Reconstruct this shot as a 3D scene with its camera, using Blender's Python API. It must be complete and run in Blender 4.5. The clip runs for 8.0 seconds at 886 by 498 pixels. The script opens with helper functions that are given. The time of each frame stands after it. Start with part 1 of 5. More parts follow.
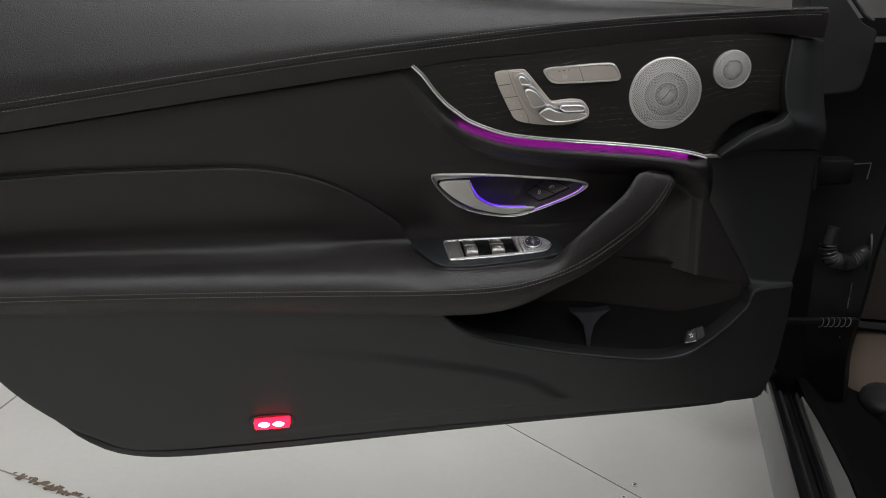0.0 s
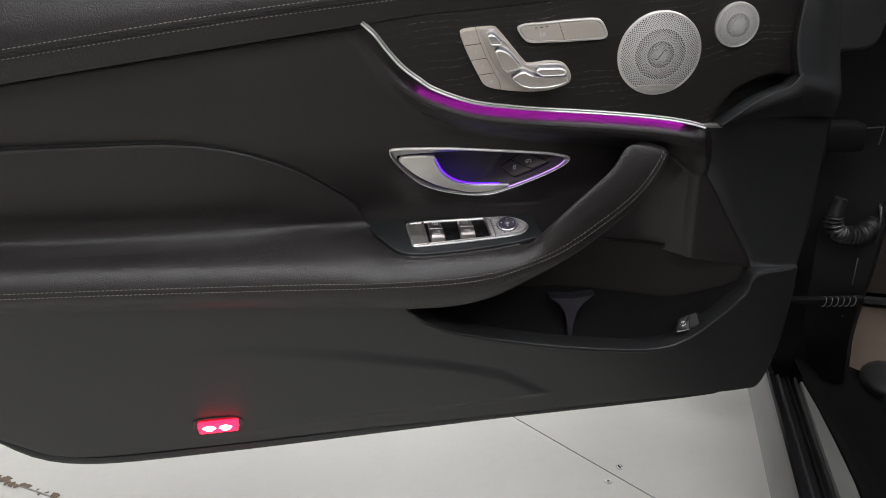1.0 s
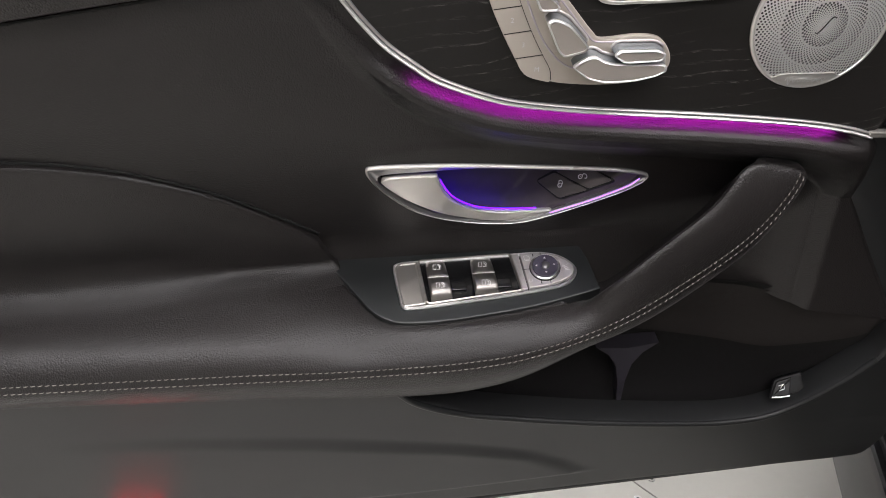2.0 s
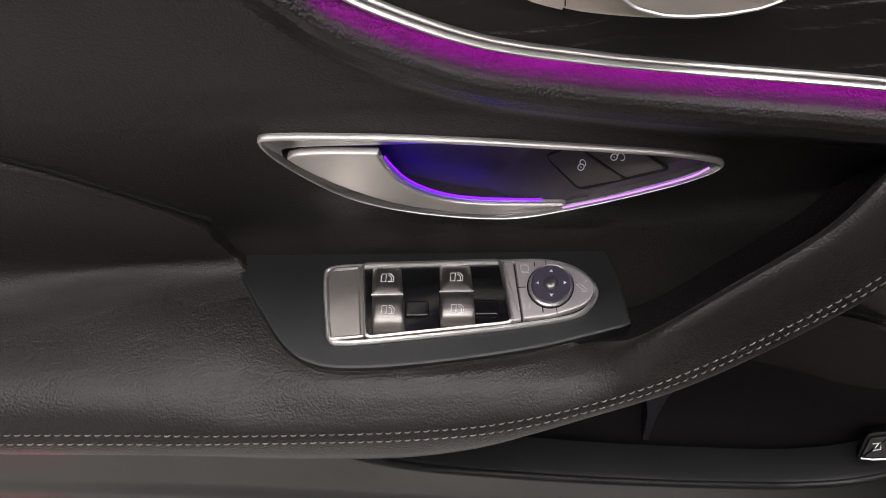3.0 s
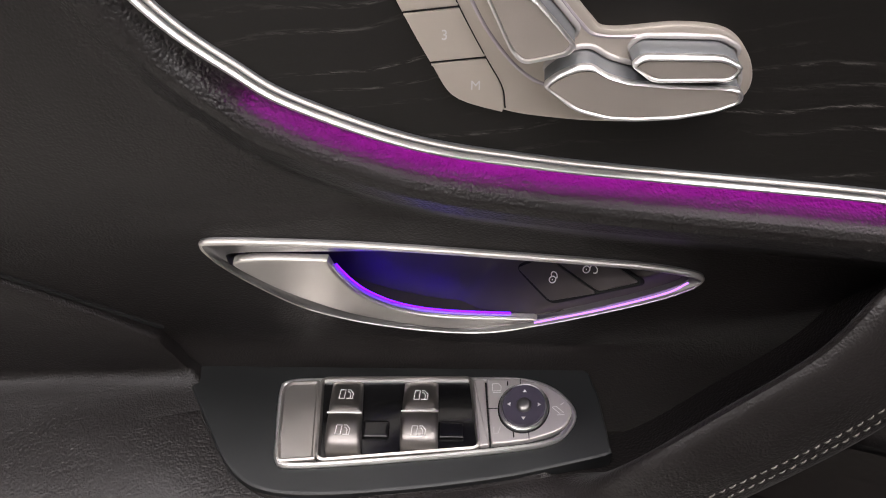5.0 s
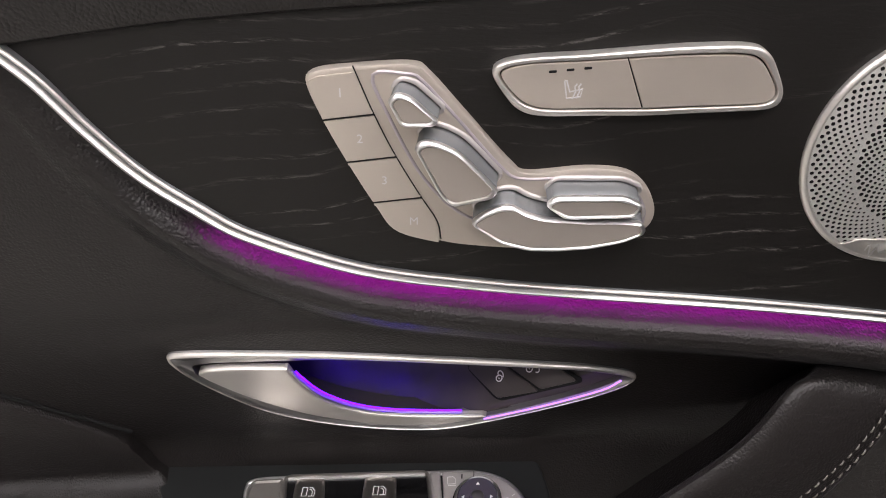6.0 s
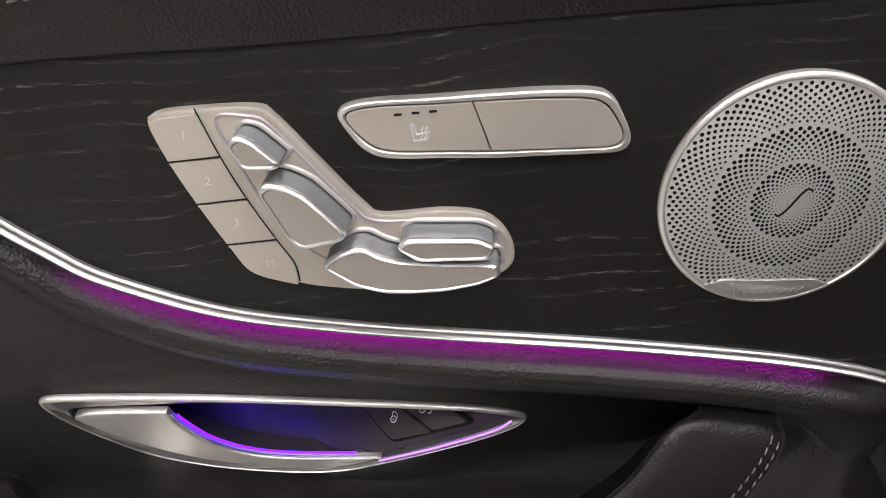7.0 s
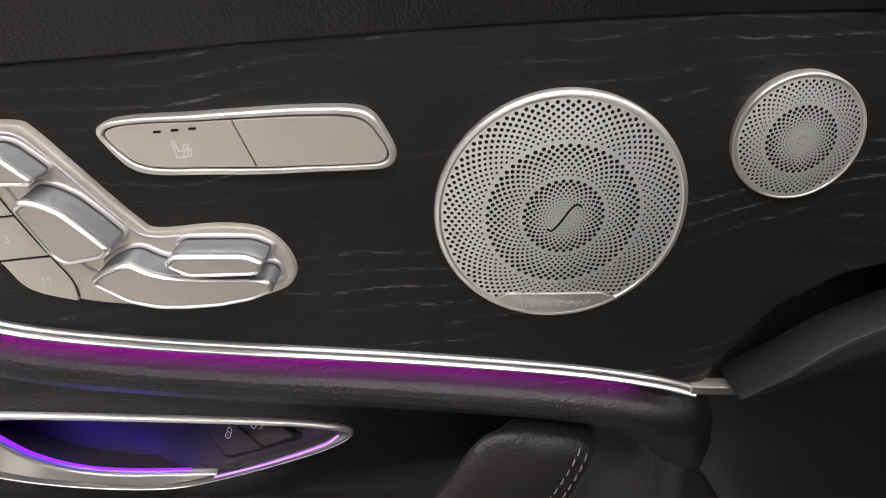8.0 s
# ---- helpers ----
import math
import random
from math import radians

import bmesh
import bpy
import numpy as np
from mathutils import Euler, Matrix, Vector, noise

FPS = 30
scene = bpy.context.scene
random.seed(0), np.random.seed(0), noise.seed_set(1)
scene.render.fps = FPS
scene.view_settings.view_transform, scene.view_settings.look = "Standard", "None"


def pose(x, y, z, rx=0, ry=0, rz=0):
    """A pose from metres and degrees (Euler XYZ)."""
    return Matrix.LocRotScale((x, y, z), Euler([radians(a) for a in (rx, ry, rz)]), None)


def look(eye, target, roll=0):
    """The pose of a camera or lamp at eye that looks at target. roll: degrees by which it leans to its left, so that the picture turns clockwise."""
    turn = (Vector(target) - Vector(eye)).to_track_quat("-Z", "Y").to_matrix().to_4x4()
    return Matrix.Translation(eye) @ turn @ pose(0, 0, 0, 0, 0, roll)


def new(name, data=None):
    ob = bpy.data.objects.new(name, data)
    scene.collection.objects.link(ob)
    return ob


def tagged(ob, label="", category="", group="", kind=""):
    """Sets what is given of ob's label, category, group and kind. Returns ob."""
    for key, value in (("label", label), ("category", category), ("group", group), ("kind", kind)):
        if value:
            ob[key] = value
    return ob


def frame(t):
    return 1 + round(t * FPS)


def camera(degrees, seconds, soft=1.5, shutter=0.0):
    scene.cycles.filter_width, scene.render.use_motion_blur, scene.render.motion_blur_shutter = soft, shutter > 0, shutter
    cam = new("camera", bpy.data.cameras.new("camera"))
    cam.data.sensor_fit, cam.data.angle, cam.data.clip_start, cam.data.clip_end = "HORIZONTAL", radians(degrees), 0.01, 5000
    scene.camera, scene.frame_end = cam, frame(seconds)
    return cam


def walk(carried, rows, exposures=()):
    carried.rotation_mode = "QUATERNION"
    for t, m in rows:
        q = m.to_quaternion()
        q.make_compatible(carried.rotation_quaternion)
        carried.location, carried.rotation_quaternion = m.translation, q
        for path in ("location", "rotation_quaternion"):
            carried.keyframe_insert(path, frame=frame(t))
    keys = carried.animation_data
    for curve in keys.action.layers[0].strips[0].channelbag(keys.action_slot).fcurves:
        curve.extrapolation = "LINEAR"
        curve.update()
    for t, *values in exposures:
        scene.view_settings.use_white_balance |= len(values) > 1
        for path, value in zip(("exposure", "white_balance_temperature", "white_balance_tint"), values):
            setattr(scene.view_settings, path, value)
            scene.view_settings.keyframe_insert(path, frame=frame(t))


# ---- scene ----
cam = camera(61.4, 8.0, soft=1.0)
PATH = [
    (0, (0.016, 0.009, 1.108), (-0.005, 1.932, 0.56), -0.5),
    (0.5, (0.038, 0.047, 1.109), (0.022, 1.962, 0.534), -0.7),
    (1, (0.051, 0.163, 1.115), (0.062, 2.045, 0.437), -0.7),
    (1.5, (0.042, 0.371, 1.143), (0.077, 2.197, 0.329), -0.2),
    (1.7, (0.041, 0.46, 1.149), (0.076, 2.256, 0.271), 0.0),
    (2.8, (0.091, 0.771, 1.105), (0.012, 2.387, -0.07), 0.9),
    (3, (0.102, 0.816, 1.088), (0.009, 2.41, -0.116), 1.4),
    (3.5, (0.133, 0.886, 1.057), (-0.039, 2.477, -0.142), 1.4),
    (4, (0.143, 0.901, 1.038), (-0.067, 2.518, -0.12), 1.4),
    (4.5, (0.14, 0.875, 1.046), (-0.087, 2.552, -0.019), 1.0),
    (5.8, (0.147, 0.823, 1.109), (0.001, 2.644, 0.295), 0.6),
    (6, (0.156, 0.824, 1.109), (0.011, 2.654, 0.316), 0.6),
    (6.2, (0.164, 0.827, 1.113), (0.025, 2.663, 0.332), 0.6),
    (6.5, (0.175, 0.829, 1.11), (0.053, 2.682, 0.368), 0.8),
    (7, (0.208, 0.832, 1.113), (0.107, 2.697, 0.397), 1.0),
    (7.5, (0.244, 0.834, 1.116), (0.156, 2.702, 0.409), 1.1),
    (8, (0.293, 0.832, 1.116), (0.249, 2.714, 0.44), 1.4),
]
walk(cam, [(t, look(eye, target, roll)) for t, eye, target, roll in PATH],
     exposures=[(0.0, -0.30, 6250, 10), (0.5, 0.00, 6250, 10), (0.9, 0.06, 6250, 11), (1.3, 0.42, 6350, 11), (1.7, 0.45, 6400, 12), (3.0, 0.10, 6600, 17), (4.5, 0.24, 6600, 17), (6.0, 0.24, 6600, 17), (8.0, 0.22, 6400, 13)])

# ---- world and lights ----
world = bpy.data.worlds.new("room_light")
scene.world = world
world.use_nodes = True
world.node_tree.nodes["Background"].inputs[0].default_value = (0.9, 0.95, 1.0, 1)
world.node_tree.nodes["Background"].inputs[1].default_value = 0.012


# ---- helpers of this scene ----
SLANT = 0.12      # the open door stands slightly askew: depth grows with x


def W(x, z, d):
    """A place on the door: x along it, z up, d its depth behind the plane through the origin."""
    return Vector((x, d + SLANT * x, z))


def crom(pts, n, even=True):
    """n points along a smooth curve through pts."""
    p = np.array([list(q) for q in pts], float)
    p = np.vstack([2 * p[0] - p[1], p, 2 * p[-1] - p[-2]])
    out = []
    for i in range(1, len(p) - 2):
        for t in np.linspace(0, 1, 24, endpoint=False):
            a, b, c, e = p[i - 1], p[i], p[i + 1], p[i + 2]
            out.append(0.5 * (2 * b + (c - a) * t + (2 * a - 5 * b + 4 * c - e) * t * t + (3 * b - a - 3 * c + e) * t ** 3))
    out = np.array(out + [p[-2]])
    if even:
        s = np.concatenate([[0], np.cumsum(np.linalg.norm(np.diff(out, axis=0), axis=1))])
    else:
        s = np.arange(len(out), dtype=float)
    k = np.linspace(0, s[-1], n)
    return np.stack([np.interp(k, s, out[:, j]) for j in range(out.shape[1])], 1)


def mesh_object(name, bm, mat, angle=40):
    bmesh.ops.recalc_face_normals(bm, faces=bm.faces)
    me = bpy.data.meshes.new(name)
    bm.to_mesh(me)
    bm.free()
    me.polygons.foreach_set("use_smooth", [True] * len(me.polygons))
    me.set_sharp_from_angle(angle=radians(angle))
    if mat:
        me.materials.append(mat)
    return new(name, me)


def part(name, bm, mat, parent=None, label="", angle=40):
    ob = mesh_object(name, bm, mat, angle)
    if parent:
        ob.parent = parent
    if label:
        ob["label"] = label
    return ob


def thing(name, label, category, group="", kind=""):
    return tagged(new(name), label, category, group, kind)


def grid(bm, rows, close=False):
    """Faces between rows of places."""
    vs = [[bm.verts.new(Vector(p)) for p in r] for r in rows]
    for a, b in zip(vs, vs[1:]):
        n = len(a)
        for i in range(n if close else n - 1):
            j = (i + 1) % n
            try:
                bm.faces.new((a[i], a[j], b[j], b[i]))
            except ValueError:
                pass
    return vs


def surface(rows, nu, nv):
    """A smooth net through rows of (x, z, d)."""
    a = np.stack([crom(r, nu, even=False) for r in rows])
    b = np.stack([crom(a[:, i], nv, even=False) for i in range(nu)], 1)
    return b


def patch(rows, nu=60, nv=24, roll=0.003, back=0.012, sides="tblr", fine=None):
    """A bmesh of a padded sheet on the door, its rim rolled back by roll and then straight by back. rows run from the top to the bottom."""
    g = surface(rows, nu, nv)
    if fine is not None:
        g = fine(g)
    def rim(edge, inner):
        o = edge - inner
        o[:, 2] = 0
        o /= np.linalg.norm(o, axis=1, keepdims=True) + 1e-9
        r1, r2 = edge + o * roll * 0.7, edge + o * roll
        r1[:, 2] += roll * 0.3
        r2[:, 2] += roll
        r3 = r2.copy()
        r3[:, 2] += back
        return r1, r2, r3
    bm = bmesh.new()
    def put(rr):
        return [W(*p) for p in rr]
    top, bot = rim(g[0].copy(), g[1]), rim(g[-1].copy(), g[-2])
    full = list(g)
    if "t" in sides:
        full = [top[2], top[1], top[0]] + full
    if "b" in sides:
        full = full + [bot[0], bot[1], bot[2]]
    full = np.stack(full)
    if "l" in sides:
        l = rim(full[:, 0].copy(), full[:, 1])
        full = np.concatenate([np.stack([l[2], l[1], l[0]], 1), full], 1)
    if "r" in sides:
        r = rim(full[:, -1].copy(), full[:, -2])
        full = np.concatenate([full, np.stack([r[0], r[1], r[2]], 1)], 1)
    grid(bm, [put(r) for r in full])
    return bm


def plane_map(a, c):
    """Places on the tilted face d = a + c z of the door, h above it."""
    k = 1 / math.sqrt(1 + c * c)
    return lambda x, z, h=0.0: W(x, z + c * k * h, a + c * z - k * h)


ON_TRIM = plane_map(1.0995 + 0.14 * 1.055, -0.14)
ON_NICHE = plane_map(1.150 + 0.532 * 0.900, -0.532)


def ON_REST(x, d, h=0.0):
    """Places on the tilted top of the arm rest: x along the door, d the depth, h above it."""
    return W(x, 0.7615 + 0.32 * (d - 1.123) + 0.952 * h, d - 0.305 * h)


def ring_inset(o, r):
    """The closed outline o, moved inwards by r."""
    o = np.array(o, float)
    area = 0.5 * np.sum(o[:, 0] * np.roll(o[:, 1], -1) - np.roll(o[:, 0], -1) * o[:, 1])
    t = np.roll(o, -1, 0) - np.roll(o, 1, 0)
    t /= np.linalg.norm(t, axis=1, keepdims=True) + 1e-12
    nrm = np.stack([-t[:, 1], t[:, 0]], 1) * (1 if area > 0 else -1)
    return o + nrm * r


def closed(pts, n):
    """n points round a smooth closed curve through pts."""
    p = [list(q) for q in pts]
    k = len(p)
    long = crom(p[-3:] + p + p[:4], 24 * (k + 6) + 1, even=False)
    seg = long[24 * 3:24 * (3 + k) + 1]
    s = np.concatenate([[0], np.cumsum(np.linalg.norm(np.diff(seg, axis=0), axis=1))])
    q = np.linspace(0, s[-1], n + 1)[:-1]
    return np.stack([np.interp(q, s, seg[:, j]) for j in range(2)], 1)


def rounded(pts, r, seg=5):
    """A closed polygon with rounded corners; r: one radius, or one for each corner."""
    p = [Vector(q) for q in pts]
    out = []
    for i, c in enumerate(p):
        ri = r[i] if hasattr(r, "__len__") else r
        a, b = (p[i - 1] - c), (p[(i + 1) % len(p)] - c)
        k = min(ri, a.length * 0.45, b.length * 0.45)
        a, b = c + a.normalized() * k, c + b.normalized() * k
        for j in range(seg + 1):
            t = j / seg
            out.append(tuple((1 - t) ** 2 * a + 2 * t * (1 - t) * c + t * t * b))
    return np.array(out)


def shrink(o, r):
    """The outline o drawn together by about r on all sides."""
    lo, hi = o.min(0), o.max(0)
    mid = (lo + hi) / 2
    return mid + (o - mid) * (1 - 2 * r / (hi - lo))


def slab(outline, on, h0, h1, r=0.0008, dish=0.0, inset=ring_inset):
    """A bmesh of a plate with that outline, from height h0 to h1 over a face, its upper rim rounded by r; dish: how far its middle sinks."""
    bm = bmesh.new()
    o = np.array(outline)
    rings = [(o, h0), (o, h1 - r), (inset(o, r * 0.3), h1 - r * 0.3), (inset(o, r), h1), (inset(o, r * 1.4 + 0.0001), h1)]
    if dish:
        rings += [(ring_inset(o, r * 1.4 + abs(dish)), h1 - dish)]
    vs = grid(bm, [[on(p[0], p[1], h) for p in q] for q, h in rings], close=True)
    bm.faces.new(vs[-1])
    bm.faces.new(vs[0][::-1])
    return bm


def tube(path, radius, seg=10, closed_path=False, squash=None):
    """A bmesh of a round rod along path (places); radius: a number, or one for each place."""
    bm = bmesh.new()
    p = [Vector(q) for q in path]
    rows = []
    n = len(p)
    up = Vector((0, -1, 0))
    for i, c in enumerate(p):
        t = (p[(i + 1) % n] - p[i - 1]) if closed_path else (p[min(i + 1, n - 1)] - p[max(i - 1, 0)])
        t.normalize()
        side = t.cross(up).normalized()
        b = side.cross(t)
        r = radius[i] if hasattr(radius, "__len__") else radius
        sx, sy = squash or (1, 1)
        rows.append([c + side * (r * sx * math.cos(a)) + b * (r * sy * math.sin(a)) for a in np.linspace(0, 2 * math.pi, seg, endpoint=False)])
    if closed_path:
        rows.append(rows[0])
    vs = grid(bm, rows, close=True)
    if not closed_path:
        bm.faces.new(vs[0][::-1])
        bm.faces.new(vs[-1])
    bmesh.ops.remove_doubles(bm, verts=bm.verts, dist=1e-6)
    return bm


def box(bm, lo, hi, m=None):
    vs = [bm.verts.new((x, y, z)) for x in (lo[0], hi[0]) for y in (lo[1], hi[1]) for z in (lo[2], hi[2])]
    for f in ((0, 1, 3, 2), (4, 6, 7, 5), (0, 4, 5, 1), (2, 3, 7, 6), (0, 2, 6, 4), (1, 5, 7, 3)):
        bm.faces.new([vs[i] for i in f])
    if m is not None:
        bmesh.ops.transform(bm, matrix=m, verts=vs)
    return vs


def bevelled_box(lo, hi, r, m=None, seg=2):
    bm = bmesh.new()
    box(bm, lo, hi, m)
    bmesh.ops.bevel(bm, geom=bm.edges[:] + bm.verts[:], offset=r, segments=seg, affect="EDGES", profile=0.5)
    return bm


# ---- materials ----
def node_material(name):
    m = bpy.data.materials.new(name)
    m.use_nodes = True
    return m, m.node_tree, m.node_tree.nodes["Principled BSDF"]


def add(tree, kind, **inputs):
    n = tree.nodes.new(kind)
    for k, v in inputs.items():
        n.inputs[k.replace("_", " ")].default_value = v
    return n


def ramp(tree, source, stops):
    r = tree.nodes.new("ShaderNodeValToRGB")
    while len(r.color_ramp.elements) < len(stops):
        r.color_ramp.elements.new(0.5)
    for e, (p, c) in zip(r.color_ramp.elements, stops):
        e.position = p
        e.color = (*c, 1) if len(c) == 3 else c
    tree.links.new(source, r.inputs[0])
    return r


def leather(name, dark, light, rough=0.46, grain=620.0, relief=0.35, depth=0.0004, sheen=0.0):
    m, t, b = node_material(name)
    co = t.nodes.new("ShaderNodeTexCoord")
    big = add(t, "ShaderNodeTexNoise", Scale=7.0, Detail=3.0)
    t.links.new(co.outputs["Object"], big.inputs["Vector"])
    c = ramp(t, big.outputs["Fac"], [(0.3, dark), (0.75, light)])
    cells = add(t, "ShaderNodeTexVoronoi", Scale=grain)
    cells.feature = "SMOOTH_F1"
    cells.inputs["Smoothness"].default_value = 0.3
    warp = add(t, "ShaderNodeTexNoise", Scale=grain * 0.25, Detail=3.0)
    t.links.new(co.outputs["Object"], warp.inputs["Vector"])
    mix = t.nodes.new("ShaderNodeVectorMath")
    mix.operation = "MULTIPLY_ADD"
    mix.inputs[1].default_value = (0.003,) * 3
    t.links.new(warp.outputs["Color"], mix.inputs[0])
    t.links.new(co.outputs["Object"], mix.inputs[2])
    t.links.new(mix.outputs[0], cells.inputs["Vector"])
    patchy = add(t, "ShaderNodeTexNoise", Scale=40.0, Detail=2.0)
    t.links.new(co.outputs["Object"], patchy.inputs["Vector"])
    level_of = ramp(t, patchy.outputs["Fac"], [(0.3, (0.45, 0.45, 0.45)), (0.7, (1, 1, 1))])
    lift = t.nodes.new("ShaderNodeMath")
    lift.operation = "MULTIPLY"
    t.links.new(cells.outputs["Distance"], lift.inputs[0])
    t.links.new(level_of.outputs[0], lift.inputs[1])
    bump = add(t, "ShaderNodeBump", Strength=relief, Distance=depth)
    bump.invert = True
    t.links.new(lift.outputs[0], bump.inputs["Height"])
    t.links.new(bump.outputs[0], b.inputs["Normal"])
    t.links.new(c.outputs[0], b.inputs["Base Color"])
    rr = ramp(t, big.outputs["Fac"], [(0.25, (rough - 0.05,) * 3), (0.8, (rough + 0.07,) * 3)])
    t.links.new(rr.outputs[0], b.inputs["Roughness"])
    b.inputs["Specular IOR Level"].default_value = 0.42
    b.inputs["Sheen Weight"].default_value = sheen
    b.inputs["Sheen Roughness"].default_value = 0.35
    return m


def plain(name, colour, rough, metal=0.0, spread=0.15, scale=60.0, relief=0.05, spec=0.5, stretch=(1, 1, 1)):
    """A surface of one colour with fine grain and slight unevenness."""
    m, t, b = node_material(name)
    co = t.nodes.new("ShaderNodeTexCoord")
    mp = t.nodes.new("ShaderNodeMapping")
    mp.inputs["Scale"].default_value = stretch
    t.links.new(co.outputs["Object"], mp.inputs[0])
    n1 = add(t, "ShaderNodeTexNoise", Scale=scale, Detail=4.0)
    n2 = add(t, "ShaderNodeTexNoise", Scale=scale * 30, Detail=2.0)
    t.links.new(mp.outputs[0], n1.inputs["Vector"])
    t.links.new(mp.outputs[0], n2.inputs["Vector"])
    c = ramp(t, n1.outputs["Fac"], [(0.25, tuple(v * (1 - spread) for v in colour)), (0.75, tuple(min(1, v * (1 + spread)) for v in colour))])
    t.links.new(c.outputs[0], b.inputs["Base Color"])
    rr = ramp(t, n1.outputs["Fac"], [(0.3, (max(0.02, rough - 0.06),) * 3), (0.7, (min(1, rough + 0.06),) * 3)])
    t.links.new(rr.outputs[0], b.inputs["Roughness"])
    bump = add(t, "ShaderNodeBump", Strength=relief, Distance=0.0003)
    t.links.new(n2.outputs["Fac"], bump.inputs["Height"])
    t.links.new(bump.outputs[0], b.inputs["Normal"])
    b.inputs["Metallic"].default_value = metal
    b.inputs["Specular IOR Level"].default_value = spec
    return m


def glow(name, colour, strength):
    m, t, b = node_material(name)
    b.inputs["Base Color"].default_value = (*[0.3 * c for c in colour], 1)
    b.inputs["Emission Color"].default_value = (*colour, 1)
    b.inputs["Emission Strength"].default_value = strength
    return m


def ash_wood(name):
    """Black open-pored ash: dark ground with paler broken pores along waving lines."""
    m, t, b = node_material(name)
    co = t.nodes.new("ShaderNodeTexCoord")
    bend = add(t, "ShaderNodeTexNoise", Scale=7.0, Detail=2.0)
    t.links.new(co.outputs["Object"], bend.inputs["Vector"])
    sub = t.nodes.new("ShaderNodeVectorMath")
    sub.operation = "MULTIPLY_ADD"
    sub.inputs[1].default_value = (0.0, 0.0, 0.045)
    t.links.new(bend.outputs["Color"], sub.inputs[0])
    t.links.new(co.outputs["Object"], sub.inputs[2])
    turn = t.nodes.new("ShaderNodeMapping")
    turn.inputs["Rotation"].default_value = (0, radians(5), 0)
    t.links.new(sub.outputs[0], turn.inputs[0])
    axes = t.nodes.new("ShaderNodeSeparateXYZ")
    t.links.new(turn.outputs[0], axes.inputs[0])
    count = t.nodes.new("ShaderNodeMath")
    count.operation = "MULTIPLY"
    count.inputs[1].default_value = 118.0
    t.links.new(axes.outputs["Z"], count.inputs[0])
    ring = t.nodes.new("ShaderNodeMath")
    ring.operation = "FRACT"
    t.links.new(count.outputs[0], ring.inputs[0])
    thin = ramp(t, ring.outputs[0], [(0.40, (0, 0, 0)), (0.49, (1, 1, 1)), (0.52, (1, 1, 1)), (0.70, (0, 0, 0))])
    spread = t.nodes.new("ShaderNodeMapping")
    spread.inputs["Scale"].default_value = (9.0, 9.0, 70.0)
    t.links.new(turn.outputs[0], spread.inputs[0])
    n = add(t, "ShaderNodeTexNoise", Scale=1.0, Detail=2.0, Roughness=0.5)
    t.links.new(spread.outputs[0], n.inputs["Vector"])
    some = ramp(t, n.outputs["Fac"], [(0.42, (0, 0, 0)), (0.66, (1, 1, 1))])
    vein = t.nodes.new("ShaderNodeMath")
    vein.operation = "MULTIPLY"
    t.links.new(thin.outputs[0], vein.inputs[0])
    t.links.new(some.outputs[0], vein.inputs[1])
    pores = t.nodes.new("ShaderNodeMapping")
    pores.inputs["Scale"].default_value = (120.0, 120.0, 1000.0)
    t.links.new(sub.outputs[0], pores.inputs[0])
    p = add(t, "ShaderNodeTexNoise", Scale=1.0, Detail=3.0, Roughness=0.7)
    t.links.new(pores.outputs[0], p.inputs["Vector"])
    dash = ramp(t, p.outputs["Fac"], [(0.46, (0, 0, 0)), (0.60, (1, 1, 1))])
    both = t.nodes.new("ShaderNodeMath")
    both.operation = "MULTIPLY"
    t.links.new(vein.outputs[0], both.inputs[0])
    t.links.new(dash.outputs[0], both.inputs[1])
    c = ramp(t, both.outputs[0], [(0.0, (0.0092, 0.0080, 0.0073)), (0.4, (0.030, 0.0275, 0.0255)), (0.8, (0.095, 0.090, 0.086))])
    t.links.new(c.outputs[0], b.inputs["Base Color"])
    bump = add(t, "ShaderNodeBump", Strength=0.35, Distance=0.0004)
    bump.invert = True
    t.links.new(p.outputs["Fac"], bump.inputs["Height"])
    t.links.new(bump.outputs[0], b.inputs["Normal"])
    b.inputs["Roughness"].default_value = 0.5
    b.inputs["Specular IOR Level"].default_value = 0.35
    return m


def board(name):
    """White coated floor boards, scuffed and dusty."""
    m, t, b = node_material(name)
    co = t.nodes.new("ShaderNodeTexCoord")
    n = add(t, "ShaderNodeTexNoise", Scale=1.6, Detail=5.0)
    t.links.new(co.outputs["Object"], n.inputs["Vector"])
    f = add(t, "ShaderNodeTexNoise", Scale=45.0, Detail=4.0, Roughness=0.7)
    t.links.new(co.outputs["Object"], f.inputs["Vector"])
    k = t.nodes.new("ShaderNodeMath")
    k.operation = "MULTIPLY_ADD"
    k.inputs[1].default_value = 0.25
    t.links.new(f.outputs["Fac"], k.inputs[0])
    t.links.new(n.outputs["Fac"], k.inputs[2])
    c = ramp(t, k.outputs[0], [(0.35, (0.43, 0.42, 0.385)), (0.62, (0.50, 0.49, 0.45)), (0.85, (0.47, 0.46, 0.425))])
    t.links.new(c.outputs[0], b.inputs["Base Color"])
    r = ramp(t, f.outputs["Fac"], [(0.3, (0.38,) * 3), (0.7, (0.55,) * 3)])
    t.links.new(r.outputs[0], b.inputs["Roughness"])
    return m


